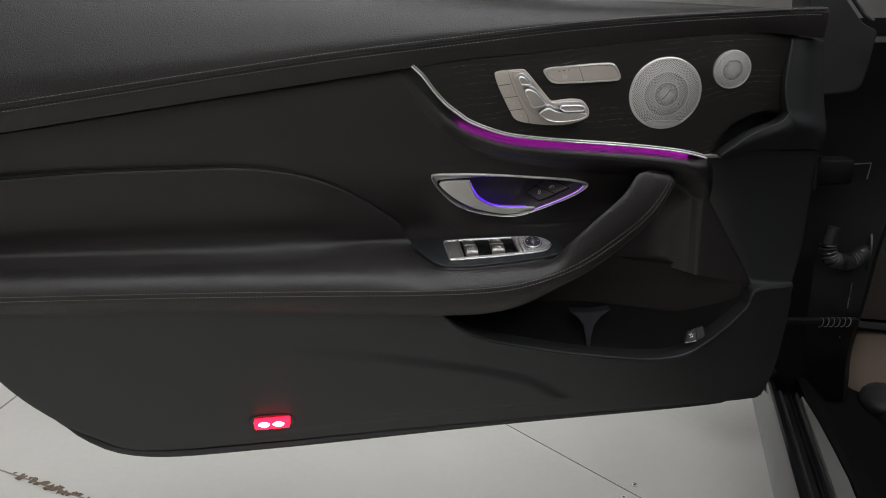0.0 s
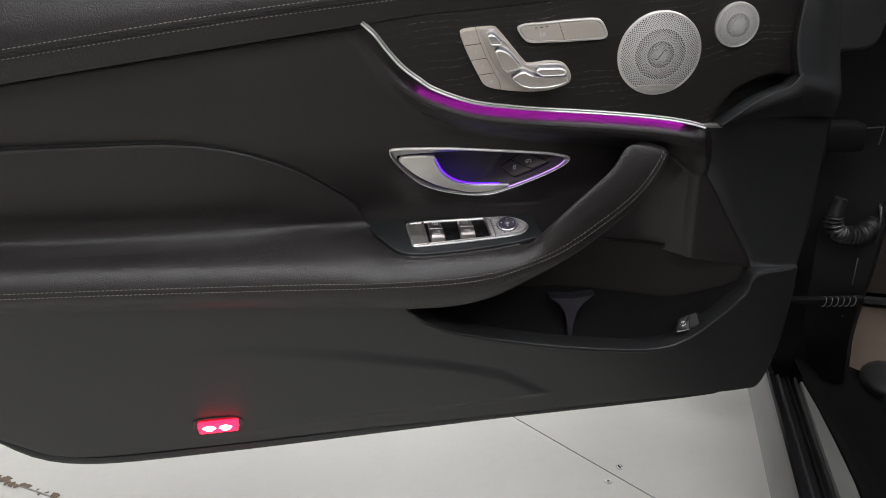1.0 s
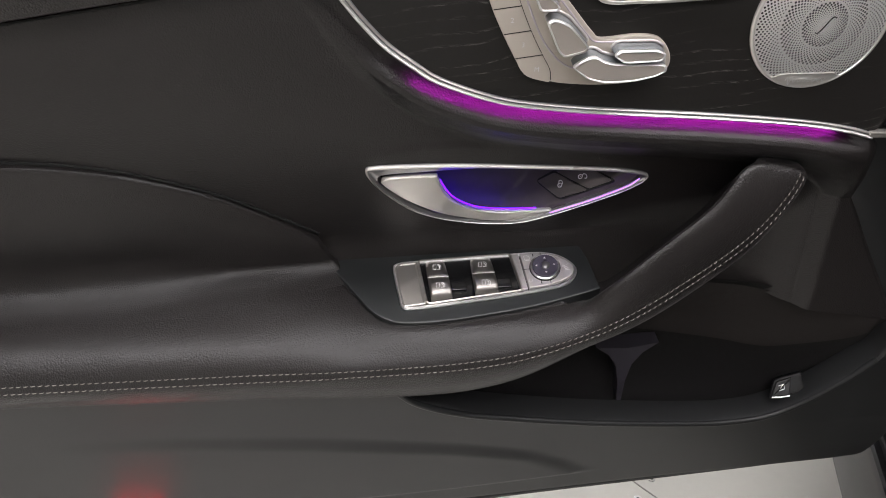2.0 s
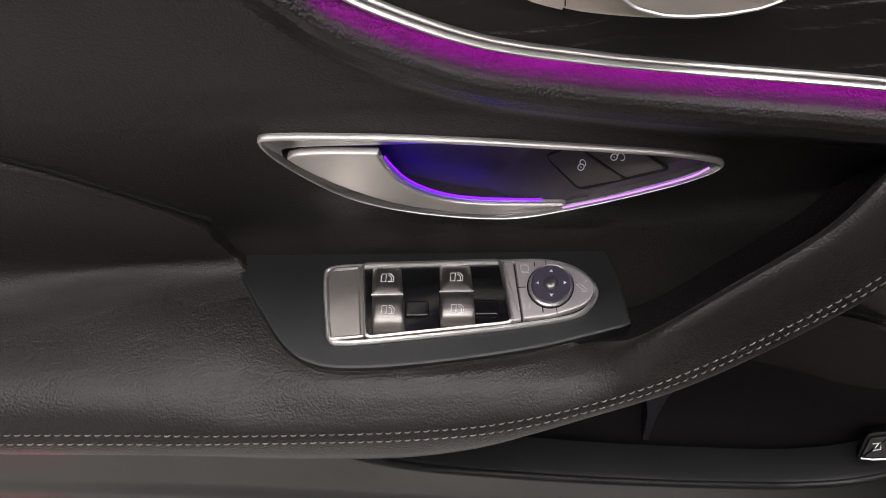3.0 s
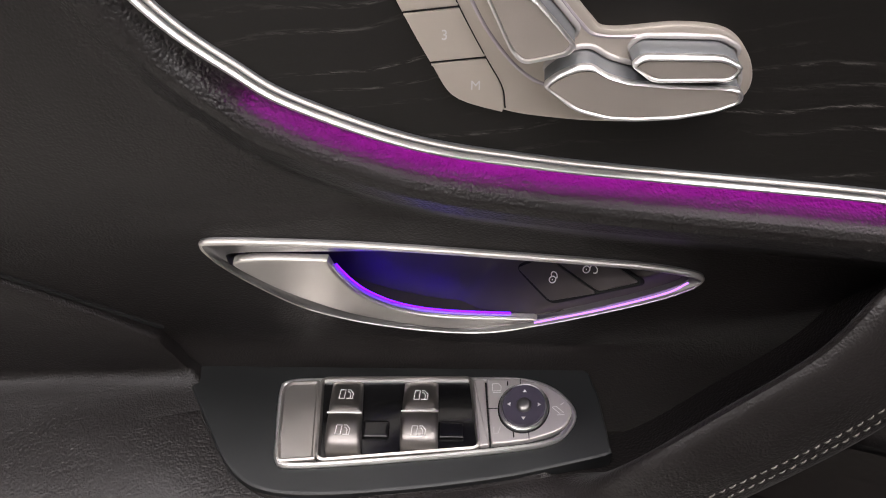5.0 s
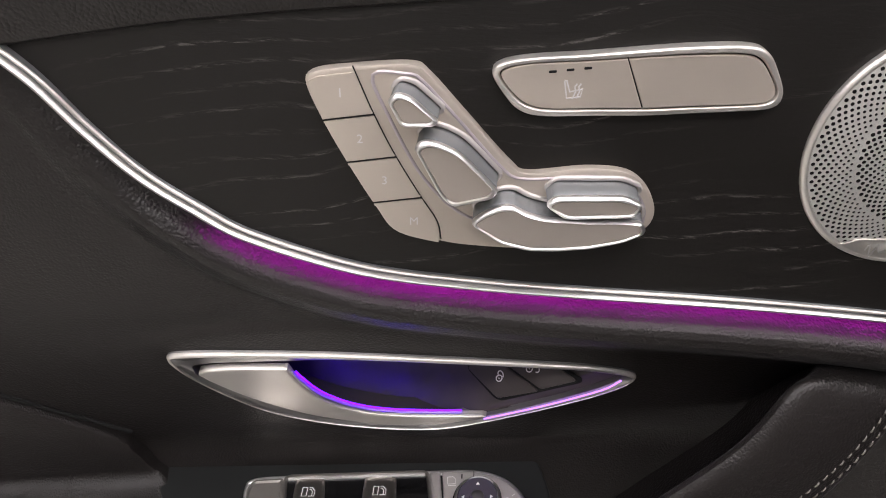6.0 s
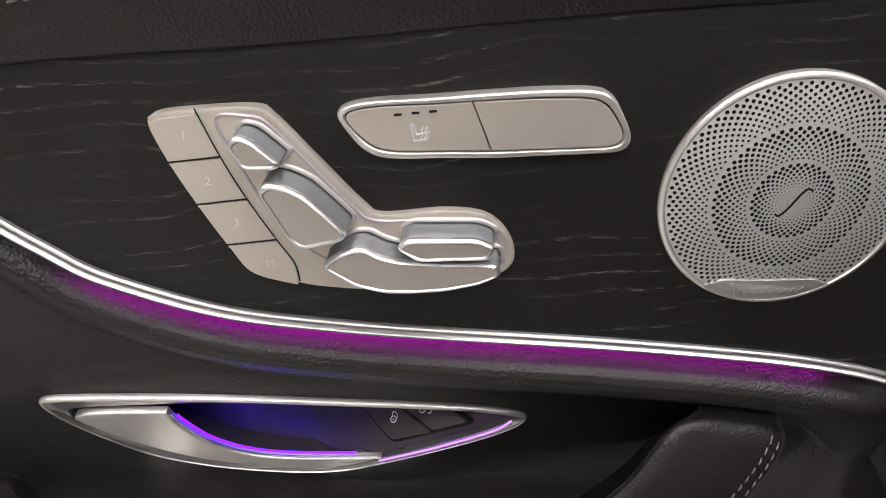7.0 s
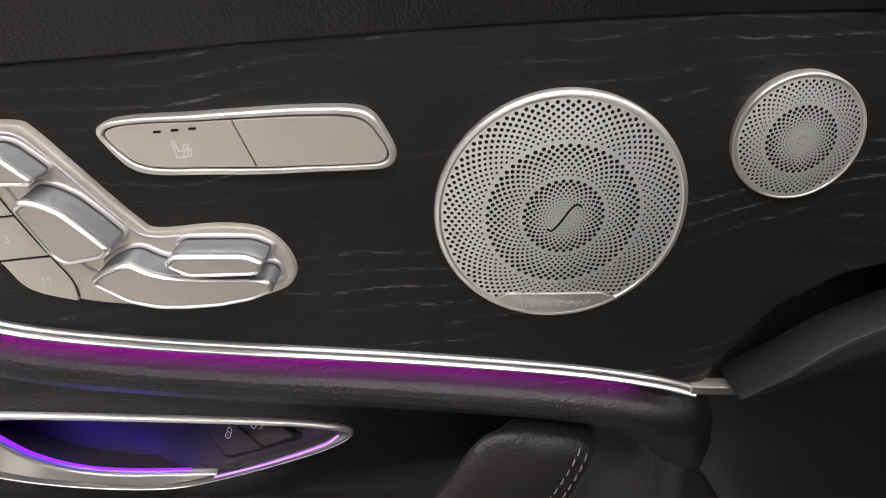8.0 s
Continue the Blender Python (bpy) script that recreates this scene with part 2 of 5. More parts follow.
COARSE = leather("coarse_black_leather", (0.0102, 0.0086, 0.0084), (0.0152, 0.0128, 0.0124), rough=0.45, grain=640.0, relief=0.66, depth=0.0007, sheen=0.05)
LEATHER = leather("black_leather", (0.0102, 0.0086, 0.0084), (0.0150, 0.0127, 0.0123), rough=0.45, grain=850.0, relief=0.60, depth=0.0006, sheen=0.05)
SOFT = leather("soft_black_vinyl", (0.0091, 0.0076, 0.0074), (0.0134, 0.0112, 0.0108), rough=0.45, grain=760.0, relief=0.55, depth=0.0006)
PLASTIC = leather("grained_plastic", (0.0098, 0.0102, 0.0106), (0.0138, 0.0142, 0.0148), rough=0.46, grain=1100.0, relief=0.4, depth=0.0002)
LOWPLASTIC = leather("lower_grained_plastic", (0.0135, 0.0138, 0.0142), (0.0185, 0.0188, 0.0193), rough=0.46, grain=1100.0, relief=0.4, depth=0.0002)
SMOOTH = plain("smooth_black_plastic", (0.0105, 0.0118, 0.012), 0.46, scale=25, relief=0.12)
GLOSS = plain("gloss_black_plastic", (0.006, 0.006, 0.0065), 0.18, scale=15, relief=0.02)
PAINT = plain("black_car_paint", (0.006, 0.006, 0.0065), 0.16, scale=8, relief=0.01, spec=0.4)
RUBBER = plain("black_rubber", (0.012, 0.012, 0.012), 0.6, scale=40, relief=0.25)
THREAD = plain("pale_grey_thread", (0.15, 0.139, 0.126), 0.75, scale=400, relief=0.4)
CHROME = plain("satin_chrome", (0.88, 0.87, 0.86), 0.38, metal=1.0, spread=0.03, scale=30, relief=0.02)
SILVER = plain("silver_paint", (0.60, 0.54, 0.475), 0.42, metal=0.55, spread=0.03, scale=40, relief=0.08)
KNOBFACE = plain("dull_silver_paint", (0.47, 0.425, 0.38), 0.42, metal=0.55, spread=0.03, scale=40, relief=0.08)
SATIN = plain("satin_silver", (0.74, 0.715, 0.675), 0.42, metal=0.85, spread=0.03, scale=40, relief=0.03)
BRUSHED = plain("brushed_silver", (0.50, 0.475, 0.445), 0.36, metal=0.9, spread=0.03, scale=40, relief=0.04)
DARKMETAL = plain("dark_satin_metal", (0.31, 0.29, 0.275), 0.40, metal=1.0, spread=0.06, scale=60, relief=0.05)
GRILLE = plain("perforated_steel", (0.78, 0.765, 0.74), 0.42, metal=0.7, spread=0.02, scale=20, relief=0.0)
# near-black cloth, also the shade of gaps and creases put in as colour
VOID = plain("dark_cloth_and_gap_shade", (0.004, 0.004, 0.004), 0.9, scale=50)
WHITEMARK = plain("white_print", (0.9, 0.89, 0.88), 0.5, scale=200, spread=0.03)
PALEMARK = plain("pale_print", (0.72, 0.70, 0.70), 0.5, scale=200, spread=0.03)
TAN = leather("tan_trim", (0.21, 0.160, 0.122), (0.26, 0.200, 0.155), rough=0.6, grain=500.0)
CARPET = plain("black_carpet", (0.0028, 0.0028, 0.003), 0.95, scale=300, relief=0.8, spec=0.1)
WOOD = ash_wood("black_ash")
FLOOR = board("white_board")
JOINT = plain("dark_joint", (0.22, 0.21, 0.19), 0.8, scale=80)
CHIP = plain("bare_brown_board", (0.13, 0.095, 0.065), 0.9, scale=120, spread=0.4, relief=0.6)
STEEL = plain("steel_screw", (0.6, 0.6, 0.58), 0.3, metal=1.0)
WALLPAINT = plain("room_paint", (0.26, 0.25, 0.24), 0.8, scale=4)
CEILPAINT = plain("ceiling_paint", (0.45, 0.45, 0.46), 0.8, scale=4)
VIOLET = glow("violet_light_guide", (0.46, 0.014, 0.44), 74.0)
BLUE = glow("blue_violet_light", (0.12, 0.006, 1.0), 3.5)
DEEPBLUE = glow("blue_hidden_light", (0.06, 0.006, 1.0), 20.0)
RED = glow("red_lamp_lens", (1.0, 0.004, 0.018), 10.0)
HOT = glow("red_lamp_diode", (1.0, 0.30, 0.40), 22.0)
LAMP = glow("ceiling_lamp_diffuser", (1.0, 0.985, 0.975), 8.5)
DARKPLASTIC = plain("dark_soft_plastic", (0.055, 0.047, 0.045), 0.45, scale=60, relief=0.1)
FUNNEL = plain("grey_pocket_plastic", (0.030, 0.027, 0.034), 0.5, scale=60, relief=0.1)
KNOB = plain("grey_knob", (0.062, 0.055, 0.078), 0.35, scale=60, relief=0.05)
SCUFF = plain("scuffed_steel", (0.12, 0.12, 0.110), 0.5, metal=0.3, scale=30, relief=0.1, stretch=(1, 0.1, 1))
DARKTAN = leather("dark_brown_trim", (0.035, 0.028, 0.022), (0.05, 0.04, 0.032), rough=0.6, grain=500.0)
STRIPMETAL = plain("strip_aluminium", (0.80, 0.79, 0.775), 0.40, metal=0.9, spread=0.02, scale=20, relief=0.0)
# darker silver for knob sides and strip groove, their shade put into the colour
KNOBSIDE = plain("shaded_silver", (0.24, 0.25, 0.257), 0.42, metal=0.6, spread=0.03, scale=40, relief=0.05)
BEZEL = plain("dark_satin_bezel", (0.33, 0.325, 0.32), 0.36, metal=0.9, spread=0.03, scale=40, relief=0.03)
FELT = plain("black_pocket_lining", (0.0075, 0.0068, 0.0068), 0.85, scale=150, relief=0.4, spec=0.2)
BROWNFELT = plain("brown_pocket_lining", (0.017, 0.0143, 0.0134), 0.8, scale=150, relief=0.4, spec=0.25)
RECESS = plain("dark_recess_plastic", (0.055, 0.046, 0.044), 0.42, scale=60, relief=0.1)
# violet glint of the lower handle edge, put into the material as emission
GLINT = glow("violet_lit_edge", (0.50, 0.20, 1.0), 1.8)
GAITER = plain("grey_black_rubber", (0.016, 0.016, 0.016), 0.36, scale=40, relief=0.2)
PRESSED = plain("lilac_silver_paint", (0.52, 0.47, 0.50), 0.42, metal=0.55, spread=0.03, scale=40, relief=0.05)
BLACKMETAL = plain("black_coated_metal", (0.0035, 0.0035, 0.0035), 0.5, scale=40, relief=0.1, spec=0.25)
PLATE_GREY = plain("grey_satin_plate", (0.56, 0.53, 0.52), 0.42, metal=0.6, spread=0.03, scale=40, relief=0.06)

# ---- the room ----
def slab_box(name, lo, hi, mat, label, category, kind="structure"):
    bm = bmesh.new()
    box(bm, lo, hi)
    return tagged(mesh_object(name, bm, mat), label, category, kind=kind)


GROUND = 0.025


def on_floor(x, y):
    """A place on the boards."""
    return 0.016 + (x - 0.016) * 0.9774, 0.009 + (y - 0.009) * 0.9774


floor = slab_box("floor", (-7, -6, -0.05), (7, 8, GROUND), FLOOR, "white coated board floor with dark joints and screws", "floor")
slab_box("ceiling", (-7, -6, 3.6), (7, 8, 3.7), CEILPAINT, "plain pale grey ceiling of the hall", "ceiling")
slab_box("wall_north", (-7, 8, 0), (7, 8.2, 3.6), WALLPAINT, "plain pale wall of the hall", "wall")
slab_box("wall_south", (-7, -6.2, 0), (7, -6, 3.6), WALLPAINT, "plain pale wall of the hall", "wall")
slab_box("wall_west", (-7.2, -6, 0), (-7, 8, 3.6), WALLPAINT, "plain pale wall of the hall", "wall")
slab_box("wall_east", (7, -6, 0), (7.2, 8, 3.6), WALLPAINT, "plain pale wall of the hall", "wall")


# unseen lamps, added and placed to light the door and floor
def added_ceiling_light(x, y, wide=2.6, deep=1.1):
    lamp = thing("added_ceiling_light", "added unseen ceiling light, long and white with a frosted diffuser", "ceiling light", group="ceiling lights of the hall")
    bm = bmesh.new()
    box(bm, (x - wide / 2 - 0.03, y - deep / 2 - 0.03, 3.55), (x + wide / 2 + 0.03, y + deep / 2 + 0.03, 3.6))
    part("frame", bm, WALLPAINT, lamp)
    bm = bmesh.new()
    box(bm, (x - wide / 2, y - deep / 2, 3.53), (x + wide / 2, y + deep / 2, 3.549))
    part("diffuser", bm, LAMP, lamp)


for lx, ly in ((-0.4, 0.70), (2.4, 0.65), (-1.4, 4.6), (-0.6, -1.5), (2.2, -1.7), (-0.2, -4.2), (0.2, 6.2)):
    added_ceiling_light(lx, ly)


def floor_strip(name, a, b, width, mat, label, category, z=0.0012):
    a, b = Vector((*on_floor(*a), GROUND)), Vector((*on_floor(*b), GROUND))
    s = (b - a).normalized().cross(Vector((0, 0, 1))) * width / 2
    bm = bmesh.new()
    lo = [bm.verts.new(p + Vector((0, 0, -0.004))) for p in (a - s, b - s, b + s, a + s)]
    hi = [bm.verts.new(p + Vector((0, 0, z))) for p in (a - s, b - s, b + s, a + s)]
    bm.faces.new(hi)
    for i in range(4):
        bm.faces.new((lo[i], lo[(i + 1) % 4], hi[(i + 1) % 4], hi[i]))
    return tagged(mesh_object(name, bm, mat), label, category, kind="structure")


floor_strip("trim", (-0.80, 3.164), (0.95, 1.071), 0.0026, JOINT, "dark open joint between white floor boards", "joint")
floor_strip("trim", (-3.2, 2.66), (0.10, 1.178), 0.004, JOINT, "dark open joint between white floor boards", "joint")
floor_strip("trim", (-1.40, 2.02), (-1.34, 3.4), 0.006, JOINT, "dark open joint between white floor boards", "joint")


def floor_screw(x, y):
    x, y = on_floor(x, y)
    s = thing("floor_screw", "countersunk steel screw in a white floor board", "screw", group="screws along the board joint")
    bm = bmesh.new()
    rows = []
    for r, z in ((0.0085, 0.0004), (0.0078, 0.0022), (0.0052, 0.0026), (0.0036, 0.0015), (0.0030, 0.0010)):
        rows.append([Vector((x + r * math.cos(a), y + r * math.sin(a), GROUND + z)) for a in np.linspace(0, 2 * math.pi, 16, endpoint=False)])
    vs = grid(bm, rows, close=True)
    bm.faces.new(vs[-1])
    part("washer", bm, STEEL, s)
    bm = bmesh.new()
    bm.faces.new([bm.verts.new((x + 0.003 * math.cos(a), y + 0.003 * math.sin(a), GROUND + 0.0018)) for a in np.linspace(0, 2 * math.pi, 6, endpoint=False)])
    part("socket", bm, VOID, s)


floor_screw(0.482, 1.683)
floor_screw(0.443, 1.630)

# splintered paint along the joint at the back
rng = random.Random(4)
chips = bmesh.new()
for i in range(34):
    k = rng.random() ** 0.8
    px, py = on_floor(-1.16 + 0.32 * k, 1.744 - 0.144 * k)
    side = rng.choice((-1, 1, 1))
    s = 0.004 + 0.013 * rng.random()
    q = [Vector((px + s * (0.9 * math.cos(a) * rng.uniform(0.5, 1.2)), py + side * 0.006 + s * 0.8 * math.sin(a) * rng.uniform(0.5, 1.2), GROUND + 0.0018 + 0.0006 * rng.random())) for a in np.linspace(0, 2 * math.pi, 6, endpoint=False)]
    chips.faces.new([chips.verts.new(v) for v in q])
tagged(mesh_object("paint_chips", chips, CHIP), "brown splintered chips along a floor joint", "paint chips", kind="stuff")

# ---- the door ----
door = thing("car_door", "open black leather-lined car door with wood trim", "car door")

STRIP = [(-0.036, 1.071), (-0.021, 1.0562), (-0.0061, 1.0362), (0.0108, 1.0169), (0.0301, 1.0015), (0.0508, 0.9879), (0.0968, 0.9710), (0.1457, 0.9629), (0.1963, 0.9575), (0.2747, 0.9503), (0.3478, 0.9415), (0.39, 0.9336), (0.415, 0.9265), (0.437, 0.9248)]
BELT = [(-0.75, 0.966), (-0.60, 0.986), (-0.45, 1.008), (-0.297, 1.030), (-0.141, 1.052), (-0.032, 1.067), (0.059, 1.079), (0.124, 1.0835), (0.225, 1.0937), (0.33, 1.1025), (0.454, 1.1095), (0.53, 1.106), (0.586, 1.100)]
SEAM = [(-0.75, 1.000), (-0.60, 1.019), (-0.45, 1.040), (-0.297, 1.062), (-0.141, 1.083), (0.019, 1.101), (0.182, 1.119), (0.350, 1.1315), (0.47, 1.137), (0.52, 1.1390), (0.562, 1.1395)]


def curve_at(pts, xs):
    c = crom(pts, 400)
    return np.interp(xs, c[:, 0], c[:, 1])


# belt: padded cap above the double seam, band below it
xs = np.linspace(-0.75, 0.566, 14)
zs = curve_at(SEAM, xs)
zt = np.interp(xs, [-0.75, -0.14, 0.19, 0.42, 0.578], [1.215, 1.186, 1.163, 1.152, 1.142])
rows = [[(x, t - 0.004, 1.205) for x, t in zip(xs, zt)],
        [(x, t, 1.165) for x, t in zip(xs, zt)],
        [(x, t - 0.004, 1.140) for x, t in zip(xs, zt)],
        [(x, s + (t - s) * 0.60, 1.108) for x, s, t in zip(xs, zs, zt)],
        [(x, s + (t - s) * 0.22, 1.0885) for x, s, t in zip(xs, zs, zt)],
        [(x, s + 0.0015, 1.086) for x, s in zip(xs, zs)]]
part("belt_cap", patch(rows, 120, 40, roll=0.0035), COARSE, door, "padded black leather belt cap")
xb = np.linspace(-0.75, 0.570, 16)
zb = curve_at(BELT, xb)
zs2 = curve_at(SEAM, np.minimum(xb, 0.562))
rows = [[(x, z - 0.0025, 1.087) for x, z in zip(xb, zs2)],
        [(x, z + (b - z) * 0.45, 1.0895) for x, z, b in zip(xb, zs2, zb)],
        [(x, b + 0.0025, 1.0955) for x, b in zip(xb, zb)]]
part("belt_band", patch(rows, 120, 16, roll=0.003), COARSE, door, "black leather band below the belt seam")


def stitching(curve, d_of, off, pitch=0.0056, length=0.0040, r=0.00046):
    """Thread stitches along a curve of (x, z), off to one side of it."""
    c = crom(curve, 3000)
    s = np.concatenate([[0], np.cumsum(np.linalg.norm(np.diff(c, axis=0), axis=1))])
    bm = bmesh.new()
    for k in np.arange(0.003, s[-1] - 0.004, pitch):
        a = np.array([np.interp(k, s, c[:, j]) for j in (0, 1)])
        b = np.array([np.interp(k + length, s, c[:, j]) for j in (0, 1)])
        t = (b - a) / np.linalg.norm(b - a)
        n = np.array([-t[1], t[0]])
        rows = []
        for f, w, lift in ((0.0, 0.25, -0.0005), (0.2, 1.0, 0.0002), (0.5, 1.1, 0.0004), (0.8, 1.0, 0.0002), (1.0, 0.25, -0.0005)):
            q = a + (b - a) * f + n * (off + (f - 0.5) * 0.0004)
            d = d_of(q[0], q[1]) - lift
            rows.append([W(q[0] + n[0] * r * w * math.cos(g), q[1] + n[1] * r * w * math.cos(g), d - r * w * math.sin(g)) for g in np.linspace(0, 2 * math.pi, 6, endpoint=False)])
        grid(bm, rows, close=True)
    return bm


# dark rods draw the shade in the seam's creases
for off in (-0.0022, 0.0020):
    part("seam_crease", tube([W(p[0], p[1] + off, 1.0866) for p in crom(SEAM, 160)], 0.0008, 5), VOID, door, "dark crease of the belt seam")
part("stitching", stitching(SEAM, lambda x, z: 1.0846, 0.0052), THREAD, door, "pale grey stitching of the belt seam")
part("stitching", stitching(SEAM, lambda x, z: 1.0868, -0.0055), THREAD, door, "pale grey stitching of the belt seam")

# middle panel: leather falling back from the belt into a niche above the arm rest, with a lip under the light strip
strip_line = crom([p for p in STRIP], 300)
# outline of the inner door handle and of its opening
OUT = [(-0.0138, 0.9000), (-0.005, 0.9043), (0.0453, 0.9036), (0.0888, 0.9008), (0.1331, 0.8967), (0.1787, 0.8920), (0.2143, 0.8871), (0.2367, 0.8784), (0.2217, 0.8629), (0.1875, 0.8458), (0.1520, 0.8316), (0.1275, 0.8245), (0.1024, 0.8242), (0.0751, 0.8285), (0.0490, 0.8361), (0.0248, 0.8485), (0.0059, 0.8668), (-0.0083, 0.8858)]
INN = [(-0.0045, 0.8890), (0.0020, 0.8940), (0.0450, 0.8960), (0.0885, 0.8967), (0.1330, 0.8938), (0.1790, 0.8893), (0.2120, 0.8855), (0.2290, 0.8785), (0.2185, 0.8662), (0.1865, 0.8496), (0.1520, 0.8355), (0.1255, 0.8280), (0.1015, 0.8275), (0.0765, 0.8320), (0.0520, 0.8398), (0.0290, 0.8520), (0.0115, 0.8690), (-0.0015, 0.8815)]
oc, ic = closed(OUT, 220), closed(INN, 220)


def inside(ring, x, z):
    """Whether a place lies within a closed outline."""
    a, b = ring, np.roll(ring, -1, 0)
    over = (a[:, 1] > z) != (b[:, 1] > z)
    t = (z - a[:, 1]) / np.where(over, b[:, 1] - a[:, 1], 1.0)
    return bool((over & (x < a[:, 0] + t * (b[:, 0] - a[:, 0]))).sum() % 2)


def niche(z):
    return np.interp(z, [0.66, 0.70, 0.78, 0.80, 0.823, 0.86, 0.90, 0.92, 0.945, 0.975, 1.02, 1.075, 1.11], [1.216, 1.216, 1.2135, 1.2045, 1.1925, 1.172, 1.151, 1.142, 1.131, 1.1215, 1.1145, 1.1075, 1.106])


def middle(x, z):
    x, z = np.asarray(x, float), np.asarray(z, float)
    d = niche(z)
    for k in (-0.006, 0.006, -0.012, 0.012):
        d = d + niche(z + k)
    d = d / 5
    dist = np.sqrt((x[..., None] - strip_line[:, 0]) ** 2 + (z[..., None] - strip_line[:, 1]) ** 2)
    i = dist.argmin(-1)
    s = dist.min(-1)
    below = z < np.interp(x, strip_line[:, 0], strip_line[:, 1])
    s = np.where(below | (x < -0.036), s, 0.0)
    lip = np.interp(s, [0, 0.003, 0.007, 0.011, 0.0142, 0.0165, 0.0190, 0.0225, 0.0268, 0.035, 0.050, 0.075], [1.127, 1.1268, 1.1252, 1.1215, 1.1172, 1.1140, 1.1119, 1.1108, 1.1122, 1.121, 1.146, 1.2])
    start = np.clip((i - 12) / 40, 0, 1)
    # past the light the lip runs out into the end of the strip
    e = np.clip((x - 0.385) / 0.048, 0, 1)
    e = e * e * (3 - 2 * e)
    lip = lip + e * (np.interp(s, [0, 0.004, 0.009, 0.030, 0.050, 0.080], [1.1190, 1.1140, 1.1130, 1.1215, 1.1350, 1.1600]) + 0.9 * np.clip(x - 0.008 - np.interp(z, [0.697, 0.775, 0.842, 0.890, 0.922], [0.520, 0.472, 0.434, 0.414, 0.405]), 0, 0.05) - lip)
    lip = lip * start + (1 - start) * np.maximum(lip, d)
    k = 0.006
    h = np.clip(0.5 + 0.5 * (lip - d) / k, 0, 1)
    d = lip + (d - lip) * h - k * h * (1 - h)
    # towards the hinge it comes forward
    e = np.clip((x - 0.35) / 0.10, 0, 1)
    d = d + (np.minimum(d, 1.172) - d) * e * e * (3 - 2 * e)
    # seat of the handle
    near = np.clip(1.35 - (((x - 0.111) / 0.150) ** 2 + ((z - 0.864 + 0.12 * (x - 0.111)) / 0.052) ** 2), 0, 0.35) / 0.35
    near = near * near * (3 - 2 * near)
    return d + near * (1.150 - 0.532 * (z - 0.900) + 0.0010 - d)


nx, nz = 640, 230
gx = np.linspace(-0.75, 0.545, nx)
top = curve_at(BELT, gx) - 0.003
foot = np.interp(gx, [-0.75, -0.02, 0.10, 0.26, 0.36, 0.46, 0.545], [0.68, 0.68, 0.728, 0.743, 0.731, 0.711, 0.693])
rows = []
for j in range(nz):
    k = j / (nz - 1)
    z = top * (1 - k) + foot * k
    d = middle(gx, z)
    if j == 0:
        d = d + 0.004
    rows.append([W(a, b, c) for a, b, c in zip(gx, z, d)])
bm = bmesh.new()
vs = grid(bm, rows)
behind = crom(STRIP[:-1] + [(0.437, 0.926), (0.46, 0.920), (0.50, 0.926), (0.545, 0.935)], 300)
cut = [v for r in vs for v in r if (-0.01 < v.co.x < 0.235 and 0.82 < v.co.z < 0.90 and inside(ic, v.co.x, v.co.z)) or (v.co.x > -0.02 and v.co.z > np.interp(v.co.x, behind[:, 0], behind[:, 1]) + 0.009)]
bmesh.ops.delete(bm, geom=cut, context="VERTS")
part("middle_panel", bm, SOFT, door, "black leather middle panel")

line = crom(STRIP[1:-2], 220)
lt = np.gradient(line, axis=0)
lt /= np.linalg.norm(lt, axis=1, keepdims=True)
ln = np.stack([lt[:, 1], -lt[:, 0]], 1)
bm = bmesh.new()
rows = []
for o in np.linspace(0.002, 0.060, 84):
    q = line + ln * o
    up = np.interp(o, [0.0, 0.024, 0.060], [0.0009, 0.0009, -0.0006]) * np.clip(np.minimum(np.arange(220), 219 - np.arange(220)) / 16, 0.0, 1.0) - 0.0002
    rows.append([W(x, z, d - u) for (x, z), d, u in zip(q, middle(q[:, 0], q[:, 1]), up)])
grid(bm, rows)
part("strip_lip", bm, COARSE, door, "rounded leather lip below the light strip", angle=180)

# dark rod painting the shade below the belt's lower edge
part("belt_shade", tube([W(p[0], p[1] - 0.0022, 1.1025) for p in crom([q for q in BELT if q[0] < -0.035] + [(-0.037, 1.0665)], 120)], 0.0013, 6), VOID, door, "dark rod as shade under the belt band")

# pad over the arm rest
PADX = [-0.75, -0.52, -0.40, -0.30, -0.237, -0.188, -0.138, -0.095, -0.068]
